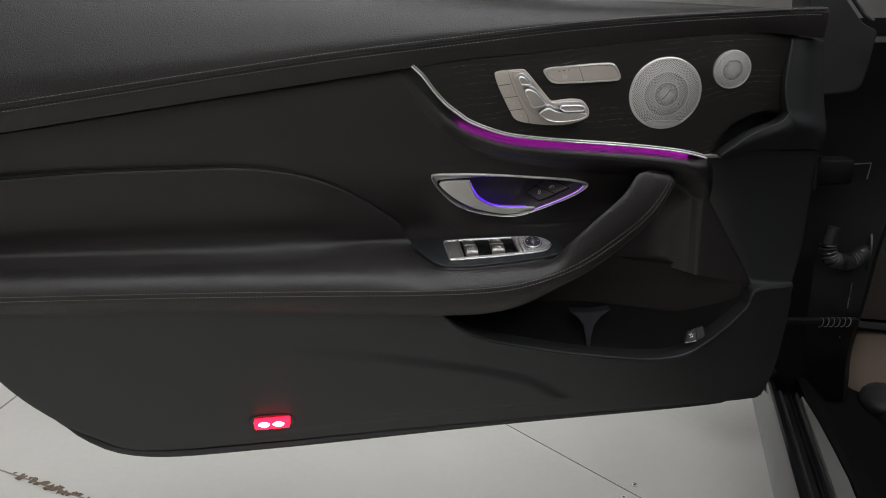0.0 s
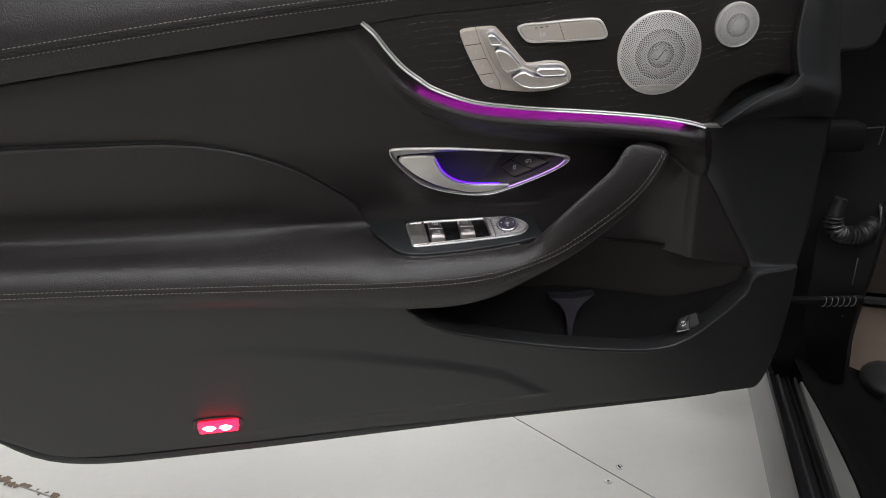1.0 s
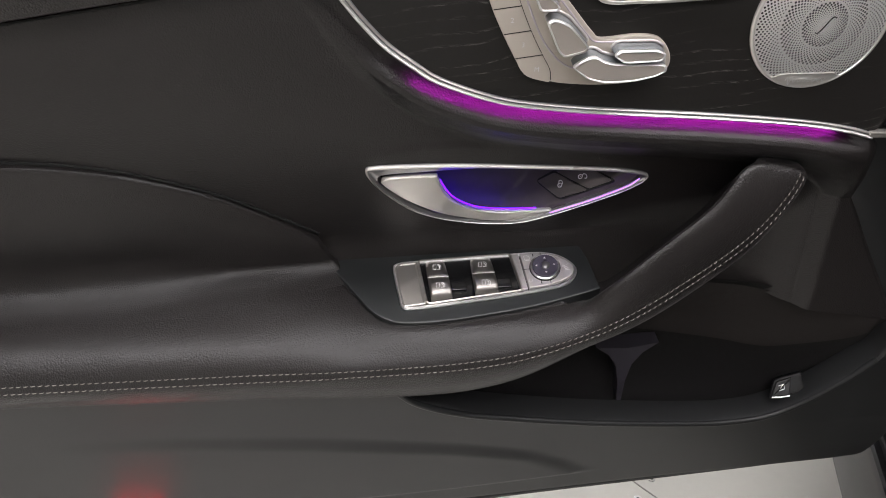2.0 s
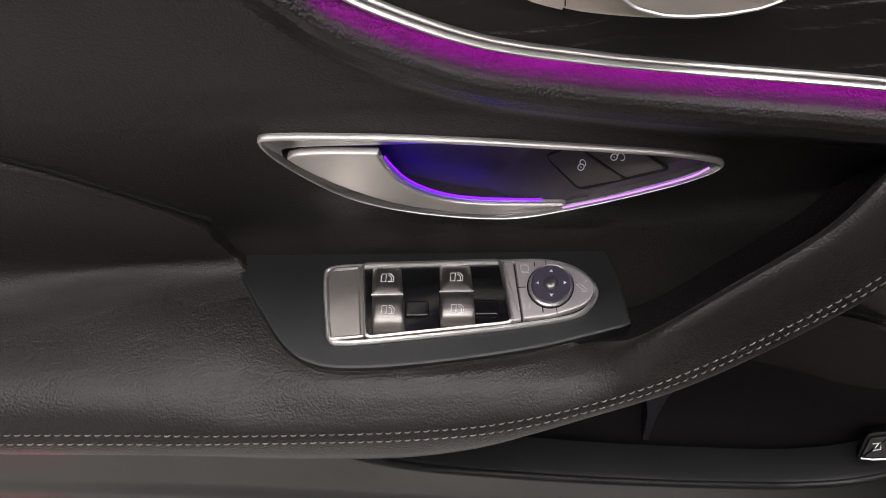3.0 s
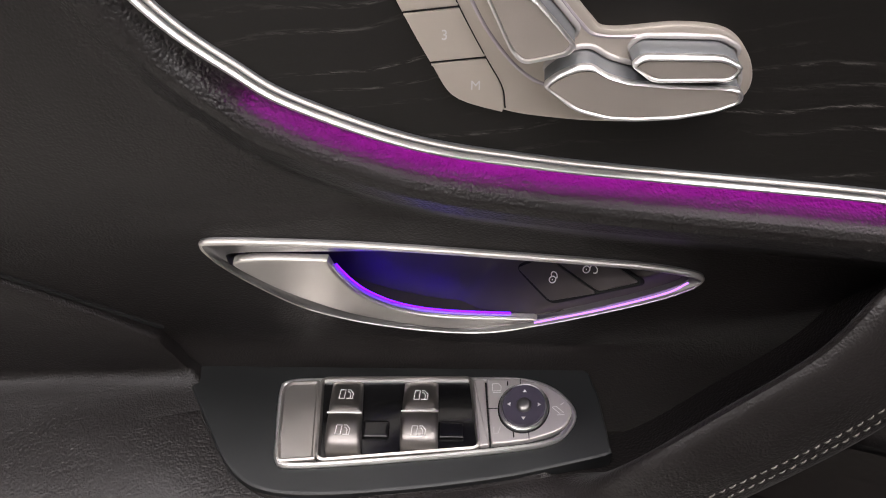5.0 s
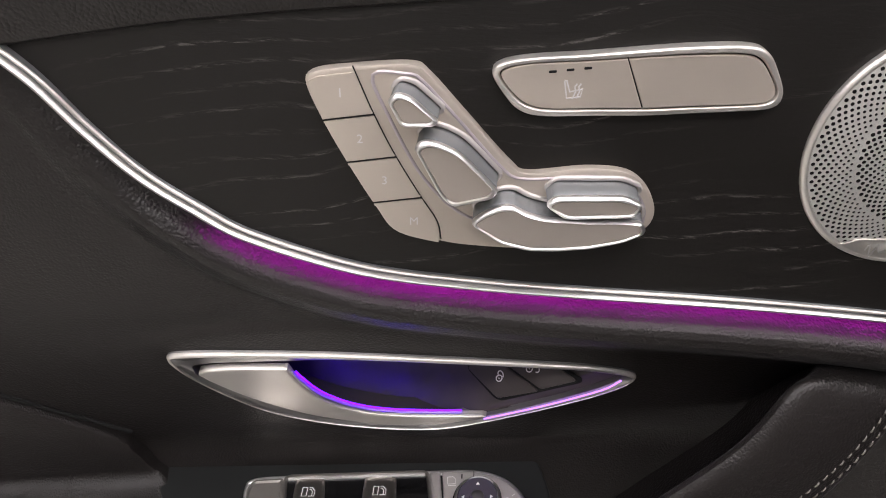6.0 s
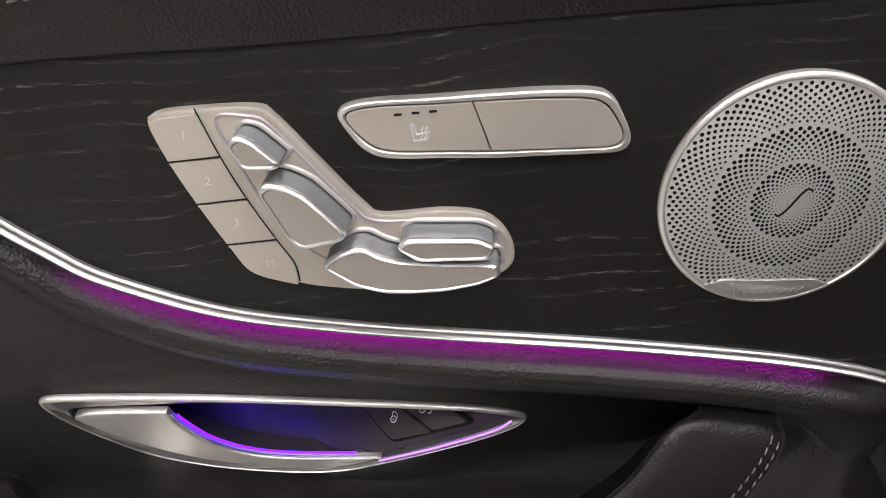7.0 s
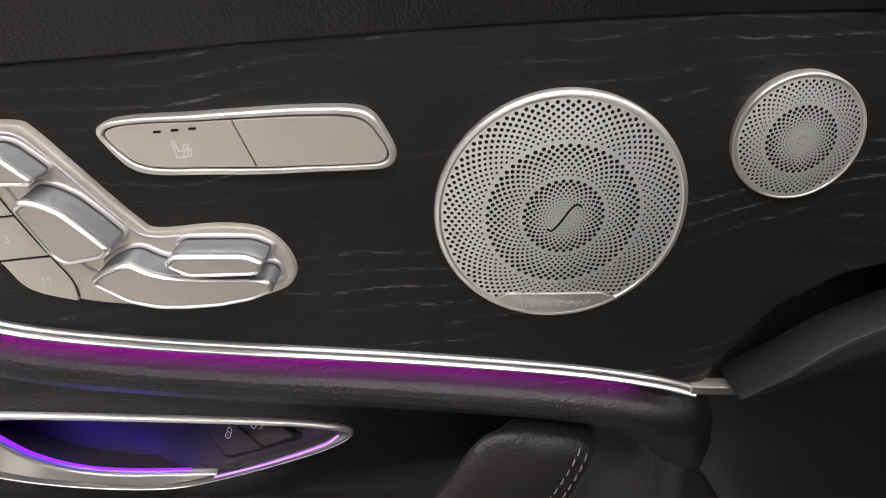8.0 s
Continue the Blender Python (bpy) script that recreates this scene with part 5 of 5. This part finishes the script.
# loudspeakers: perforated steel, real holes in staggered rings
def loudspeaker(cx, cz, R, rise, zones, label, plate, stand=0.004, tilt=(0.0, 0.0)):
    sp = thing("loudspeaker", label, "loudspeaker", group="loudspeakers of the door")
    def on(r, a, h=0.0):
        dome = rise * (1 - (r / R) ** 2) + stand
        x, z = cx + 1.022 * r * math.cos(a), cz + 0.978 * r * math.sin(a)
        return ON_TRIM(x, z, dome + h + tilt[0] * (x - cx) + tilt[1] * (z - cz))
    n = 96
    ang = np.linspace(0, 2 * math.pi, n, endpoint=False)
    r_in = zones[-1][1]
    bm = bmesh.new()
    grid(bm, [[on(r, a, h) for a in ang] for r, h in ((R, -0.010), (R, -0.0006), (R * 0.992, 0.0004), (R * 0.975, 0.0009), (R * 0.958, 0.0008), (R * 0.950, 0.0002), (r_in, 0.0))], close=True)
    part("rim", bm, SATIN, sp, "satin steel rim")
    bm = bmesh.new()
    grid(bm, [[on(r, a, -0.0009) for a in ang] for r in (R * 0.95, R * 0.6, R * 0.3, 0.0004)], close=True)
    part("cloth", bm, VOID, sp, "black cloth behind the holes")
    verts, faces = [], []
    def V(p):
        verts.append(tuple(p))
        return len(verts) - 1
    for r0, r1, rings, count, hole in zones:
        step = (r1 - r0) / (rings + 1)
        w = math.pi / count
        for i in range(rings):
            rm = r0 + step * (i + 1)
            ha = rm * w
            fit_in = 2 * step * ha / math.hypot(step, ha)
            f = i / max(1, rings - 1)
            hs = (hole[0] + (hole[1] - hole[0]) * f ** 1.3) * fit_in
            for j in range(count):
                th = 2 * math.pi * (j + 0.5 * (i % 2)) / count
                x, z = rm * math.cos(th), rm * math.sin(th)
                corners = [(rm + step, th), (rm, th + w), (rm - step, th), (rm, th - w)]
                ring8 = []
                for k in range(4):
                    a, b = corners[k], corners[(k + 1) % 4]
                    ring8 += [a, ((a[0] + b[0]) / 2, (a[1] + b[1]) / 2)]
                outer = [V(on(*q)) for q in ring8]
                if i == 0:
                    faces.append((outer[4], outer[2], V(on(rm - step, th + 2 * w))))
                if i == rings - 1:
                    faces.append((outer[2], outer[0], V(on(rm + step, th + 2 * w))))
                if plate and z < -0.78 * R and abs(x) < 0.64 * R:
                    faces.append(tuple(outer))
                    continue
                inn, deep = [], []
                for k in range(8):
                    t8 = th + k * math.pi / 4
                    px, pz = x + hs / 2 * math.cos(t8), z + hs / 2 * math.sin(t8)
                    rr, aa = math.hypot(px, pz), math.atan2(pz, px)
                    inn.append(V(on(rr, aa)))
                    deep.append(V(on(rr, aa, -0.0004)))
                for k in range(8):
                    k2 = (k + 1) % 8
                    faces.append((outer[k], outer[k2], inn[k2], inn[k]))
                    faces.append((inn[k], inn[k2], deep[k2], deep[k]))
    if zones[0][0] > 0:
        c = [V(on(zones[0][0], 2 * math.pi * k / 32)) for k in range(32)]
        faces.append(tuple(c))
    me = bpy.data.meshes.new("grille")
    me.from_pydata(verts, [], faces)
    me.materials.append(GRILLE)
    me.polygons.foreach_set("use_smooth", [True] * len(me.polygons))
    me.set_sharp_from_angle(angle=radians(50))
    g = tagged(new("grille", me), "perforated steel grille in staggered rings", kind="stuff")
    g.parent = sp
    if plate:
        lower = [(0.965 * R * math.cos(t), 0.965 * R * math.sin(t)) for t in np.linspace(-0.315 * math.pi, -0.685 * math.pi, 24)]
        upper = crom([(-0.53 * R, -0.806 * R), (-0.45 * R, -0.785 * R), (-0.36 * R, -0.748 * R), (0.0, -0.742 * R), (0.36 * R, -0.748 * R), (0.45 * R, -0.785 * R), (0.53 * R, -0.806 * R)], 36)
        o = np.array(lower + [tuple(q) for q in upper])
        def onp(x, z, h):
            return on(math.hypot(x, z), math.atan2(z, x), h)
        part("name_plate", slab(o, onp, -0.001, 0.0007, r=0.0003, inset=shrink), SATIN, sp, "polished name plate")
        strokes = [np.array([(R * (-0.30 + 0.011 * k), R * (-0.860 + 0.036 * math.sin(k * 0.95) * (1.9 if k < 9 else 0.7))) for k in range(60)])]
        strokes[0] = strokes[0][:56]
        part("plate_mark", lines(strokes, onp, 0.0007, 0.0006), CHROME, sp, "pale wavy bar on the plate")
        s = crom([(-0.125 * R, -0.095 * R), (-0.09 * R, -0.115 * R), (-0.045 * R, -0.07 * R), (0.0, 0.0), (0.045 * R, 0.075 * R), (0.09 * R, 0.115 * R), (0.13 * R, 0.098 * R)], 30)
        part("slit", lines([s], onp, 0.0004, 0.0009), VOID, sp, "black curved slit")


loudspeaker(0.3370, 1.0234, 0.0543, 0.0065, [(0.0016, 0.0180, 11, 34, (0.48, 0.94)), (0.0180, 0.0334, 9, 56, (0.62, 0.84)), (0.0334, 0.0511, 11, 74, (0.58, 0.76))],
            "round steel loudspeaker grille with a curved slit", True, stand=0.0008)
loudspeaker(0.4352, 1.0572, 0.0285, 0.0035, [(0.0012, 0.0158, 10, 34, (0.42, 0.92)), (0.0158, 0.0262, 7, 52, (0.50, 0.72))],
            "small round steel tweeter grille on the wood trim", False, stand=0.0015)

# red marker lamp low on the door
ON_LOW = plane_map(1.195 + 0.31 * 0.474 - 0.0012, -0.31)
lamp = thing("door_marker_lamp", "lit red marker lamp low on the door", "marker lamp")
part("housing", slab(closed([(-0.331, 0.4745), (-0.324, 0.4870), (-0.29, 0.4905), (-0.262, 0.4890), (-0.254, 0.4760), (-0.261, 0.4635), (-0.29, 0.4610), (-0.324, 0.4615)], 60), ON_LOW, -0.004, 0.0018, r=0.0012), GLOSS, lamp, "dark lamp housing")
part("lens", slab(rounded([(-0.3205, 0.4640), (-0.2630, 0.4660), (-0.2610, 0.4860), (-0.3215, 0.4835)], 0.004), ON_LOW, 0.0, 0.0095, r=0.0025), RED, lamp, "glowing red lens")
for x in (-0.304, -0.280):
    part("diode", slab(closed([(x - 0.0100, 0.4765), (x, 0.4820), (x + 0.0100, 0.4770), (x, 0.4700)], 24), ON_LOW, 0.004, 0.0100, r=0.0006), HOT, lamp, "bright diode")

# boot release switch in the pocket
boot = thing("boot_switch", "small grey boot switch with chrome edge in the pocket", "boot switch")
def ON_BOOT(x, z, h=0.0):
    x, z = x + 0.002, z + 0.001
    return W(x - 0.42 * h, z + 0.45 * h, 1.177 - 0.45 * (x - 0.447) + 0.6 * (z - 0.590) - 0.78 * h)
part("surround", slab(rounded([(0.424, 0.580), (0.430, 0.601), (0.458, 0.613), (0.461, 0.595)], 0.004), ON_BOOT, -0.012, 0.003, r=0.0012), BLACKMETAL, boot, "black surround")
part("button", slab(rounded([(0.427, 0.5835), (0.4325, 0.5995), (0.4475, 0.6065), (0.4455, 0.5885)], 0.002), ON_BOOT, 0.002, 0.0072, r=0.0012), RUBBER, boot, "dark grey button")
part("edge", tube([ON_BOOT(0.4275, 0.5832, 0.0066), ON_BOOT(0.4365, 0.5852, 0.0070), ON_BOOT(0.4455, 0.5882, 0.0066)], 0.0009, 6), CHROME, boot, "chrome edge")
part("mark", lines([[(0.4345, 0.5960), (0.4400, 0.5985), (0.4405, 0.5940), (0.4350, 0.5915)], [(0.4365, 0.5935), (0.4385, 0.5975)]], ON_BOOT, 0.0070, 0.0007), WHITEMARK, boot, "white boot lid mark")

# ---- the car beside the door ----
U = Vector((0.274, 0.962, 0)).normalized()      # along the car
N = Vector((U.y, -U.x, 0))                      # into the car
CORNER = Vector((0.684, 1.389, 0))


def along(s, n, z):
    return CORNER + U * s + N * n + Vector((0, 0, z))


car = thing("car", "gloss black car body beside the open door", "car")


def run(profile, s0, s1, mat, name, label, steps=2, closed_end=True):
    bm = bmesh.new()
    rows = [[along(s, n, z) for n, z in profile] for s in np.linspace(s0, s1, steps)]
    vs = grid(bm, rows, close=True)
    bm.faces.new(vs[0])
    bm.faces.new(vs[-1][::-1])
    return part(name, bm, mat, car, label, angle=25)


run([(-0.012, 0.262), (-0.019, 0.270), (-0.0195, 0.385), (-0.016, 0.394), (-0.012, 0.397), (-0.003, 0.397), (-0.001, 0.390), (-0.001, 0.27)], -2.6, 0.35, PAINT, "sill", "gloss black painted sill")
run([(0.000, 0.30), (0.000, 0.388), (0.003, 0.394), (0.006, 0.394), (0.0085, 0.388), (0.0085, 0.30)], -2.6, 0.04, RUBBER, "sill_seal", "ribbed rubber sill seal")
run([(0.0095, 0.30), (0.0095, 0.385), (0.018, 0.387), (0.020, 0.395), (0.0235, 0.395), (0.026, 0.387), (0.029, 0.385), (0.030, 0.30)], -2.6, 0.04, GLOSS, "sill_trim", "gloss black sill trim")
run([(0.031, 0.30), (0.031, 0.394), (0.034, 0.399), (0.037, 0.394), (0.038, 0.30)], -2.6, 0.03, RUBBER, "sill_seal", "ribbed rubber sill seal")
# scuff plate narrowing towards the front
def plate_width(s, full):
    return full * min(1.0, max(0.0, (0.02 - s) / 0.30)) ** 0.7 + 0.001


bm = bmesh.new()
rows = []
for s in np.linspace(-2.5, 0.015, 26):
    w = plate_width(s, 0.026)
    rows.append([along(s, 0.039, 0.30), along(s, 0.039, 0.392), along(s, 0.041, 0.396), along(s, 0.041 + w, 0.398), along(s, 0.043 + w, 0.30)])
grid(bm, rows)
part("scuff_plate", bm, SCUFF, car, "brushed steel scuff plate")
bm = bmesh.new()
rows = []
for s in np.linspace(-2.5, 0.60, 32):
    w = plate_width(s, 0.028)
    rows.append([along(s, 0.041 + w, 0.30), along(s, 0.043 + w, 0.398), along(s, 0.06 + w, 0.392), along(s, 0.11 + w, 0.34), along(s, 0.36, 0.25), along(s, 1.2, 0.24)])
grid(bm, rows)
part("foot_well", bm, CARPET, car, "black carpet of the foot well")

# hinge pillar
bm = bmesh.new()
rows = []
for z, xl, xr in ((0.34, 0.72, 0.884), (0.40, 0.70, 0.874), (0.45, 0.67, 0.868), (0.52, 0.655, 0.872), (0.58, 0.65, 0.882), (0.68, 0.645, 0.902), (0.80, 0.645, 0.938), (0.95, 0.645, 0.98), (1.04, 0.645, 0.97), (1.09, 0.645, 0.93)):
    y = 1.50 + 0.02 * math.sin(z * 9)
    rows.append([Vector((xl, 1.75, z)), Vector((xl, y - 0.01, z)), Vector((xl + 0.015, y - 0.03, z)), Vector((xl * 0.5 + xr * 0.5, y + 0.005, z)), Vector((xr - 0.02, y - 0.02, z)), Vector((xr, y, z)), Vector((xr + 0.04, 1.75, z))])
g = np.array([[list(v) for v in r] for r in rows])
fine = np.stack([crom(g[:, i], 60) for i in range(g.shape[1])], 1)
grid(bm, [[Vector(p) for p in r] for r in fine])
part("hinge_pillar", bm, BLACKMETAL, car, "gloss black hinge pillar", angle=30)

# padded trim behind the pillar
bm = bmesh.new()
grid(bm, [[Vector((x, y, z)) for x, y in ((0.86, 1.66), (0.95, 1.60), (1.06, 1.57), (1.8, 1.56))] for z in (0.22, 0.30, 0.36, 0.42, 0.455, 0.46)])
part("kick_panel", bm, TAN, car, "tan kick panel of the foot well")
part("kick_edge", tube([Vector((x, y - 0.004, 0.468)) for x, y in ((0.86, 1.66), (0.95, 1.60), (1.06, 1.57), (1.8, 1.56))], 0.012, 8), BLACKMETAL, car, "black edge over the kick panel")
bm = bmesh.new()
grid(bm, [[Vector((x, y, z)) for x, y in ((0.86, 1.70), (0.97, 1.64), (1.08, 1.61), (1.8, 1.60))] for z in (0.47, 0.56, 0.66, 0.80, 1.10)])
part("dash_side", bm, DARKTAN, car, "dark brown dashboard side")
bm = bmesh.new()
for k, (x, y, z, r) in enumerate(((0.985, 1.52, 0.315, 0.05), (1.02, 1.44, 0.30, 0.07), (0.99, 1.36, 0.28, 0.07))):
    m = Matrix.Translation((x, y, z)) @ Matrix.Diagonal((1.2, 1.3, 0.6, 1))
    bmesh.ops.create_icosphere(bm, subdivisions=3, radius=r, matrix=m)
for v in bm.verts:
    v.co += v.normal * 0.012 * noise.noise(v.co * 22)
part("floor_mat", bm, RUBBER, car, "crumpled black floor mat edge")

# wiring gaiter, corrugated
path = crom([(0.776, 1.45, 0.738), (0.769, 1.45, 0.706), (0.774, 1.45, 0.679), (0.797, 1.455, 0.665), (0.832, 1.46, 0.666), (0.864, 1.485, 0.676)], 150)
gaiter = [0.0120 + 0.0035 * min(1.0, i / 45) + (0.0026 * math.sin(i * 2 * math.pi / 6.3) if i > 30 else 0.0) for i in range(150)]
part("wiring_gaiter", tube([Vector(p) for p in path], gaiter, 18), GAITER, car, "corrugated black rubber wiring gaiter", angle=60)
# door check and hinge
check = part("door_check", bevelled_box((0.62, 1.425, 0.536), (0.84, 1.440, 0.552), 0.003), BLACKMETAL, car, "black door check arm")
for i in range(6):
    x = 0.765 + i * 0.011
    part("check_coil", tube([Vector((x + 0.003 * math.sin(a), 1.430 + 0.0095 * math.cos(a), 0.544 + 0.0095 * math.sin(a))) for a in np.linspace(0, 2 * math.pi, 14, endpoint=False)], 0.0009, 5, closed_path=True), BEZEL, check, "steel coil ring")
for z in (0.83,):
    h = part("hinge", bevelled_box((0.62, 1.41, z), (0.78, 1.455, z + 0.05), 0.008), BLACKMETAL, car, "black painted door hinge")
    part("hinge_pin", tube([Vector((0.705, 1.41, z - 0.008)), Vector((0.705, 1.41, z + 0.03)), Vector((0.705, 1.41, z + 0.058))], 0.008, 10), BLACKMETAL, h, "dark hinge pin")
part("pillar_bracket", lines([[(0.80, 0.86), (0.842, 0.862), (0.838, 0.83)], [(0.755, 0.84), (0.80, 0.856)]], lambda x, z, h: Vector((x, 1.47 - h, z)), 0.0, 0.003), BEZEL, car, "small dark bracket")

# ring where the gaiter enters the pillar, and a pale rod drawing the flange's glint
part("gaiter_ring", tube([Vector((0.872 + 0.006 * math.cos(a), 1.487 + 0.020 * math.cos(a), 0.672 + 0.040 * math.sin(a))) for a in np.linspace(0, 2 * math.pi, 32, endpoint=False)], 0.0035, 8, closed_path=True), GAITER, car, "oval rubber ring of the gaiter")
part("flange_glint", tube([Vector(p) for p in crom([(0.838, 1.468, 0.615), (0.836, 1.468, 0.56), (0.833, 1.468, 0.51), (0.828, 1.468, 0.495)], 20)], 0.0013, 6), BEZEL, car, "pale steel rod for the glint on the pillar flange")

# mirror base trim above the hinge
MIRROR = rounded([(0.640, 1.215), (0.672, 1.200), (0.712, 1.158), (0.744, 1.122), (0.772, 1.112), (0.763, 1.045), (0.755, 1.012), (0.735, 1.004), (0.640, 0.997)], [0.01, 0.01, 0.01, 0.012, 0.010, 0.02, 0.012, 0.02, 0.01])
part("mirror_base", slab(MIRROR, lambda x, z, h: Vector((x, 1.40 - h + 0.10 * (x - 0.70), z)), -0.05, 0.022, r=0.004, inset=shrink), GAITER, car, "matt black mirror base trim")
part("pillar_seal", tube([Vector(p) for p in ((0.700, 1.40, 1.200), (0.728, 1.40, 1.165), (0.752, 1.40, 1.137), (0.768, 1.40, 1.128))], 0.004, 8), RUBBER, car, "rubber seal of the front pillar")

# closed dark inside of the car behind the pillar
bm = bmesh.new()
grid(bm, [[Vector((x, y, z)) for x, y in ((0.66, 1.80), (0.80, 1.78), (1.10, 1.76), (2.2, 1.74), (2.3, 1.60), (2.3, 0.2))] for z in (0.25, 0.5, 0.8, 1.1, 1.14)])
part("bulkhead", bm, CARPET, car, "black carpeted bulkhead of the foot well")

# unseen cabin top and far side over the sill, added to block light
bm = bmesh.new()
prof = [(0.30, 1.360), (0.305, 1.380), (0.34, 1.40), (0.42, 1.43), (0.70, 1.455), (1.30, 1.430)]
grid(bm, [[along(s, n, z) for n, z in prof] for s in (-2.4, -1.6, -0.8, 0.0)])
part("unseen_roof", bm, BLACKMETAL, car, "unseen black car top, added to block light from the right")
bm = bmesh.new()
grid(bm, [[along(s, n, z) for n, z in ((1.20, 0.30), (1.30, 0.60), (1.32, 1.0), (1.30, 1.43))] for s in (-2.4, -1.2, 0.6)])
part("unseen_far_side", bm, CARPET, car, "unseen dark cabin side, added to block light")
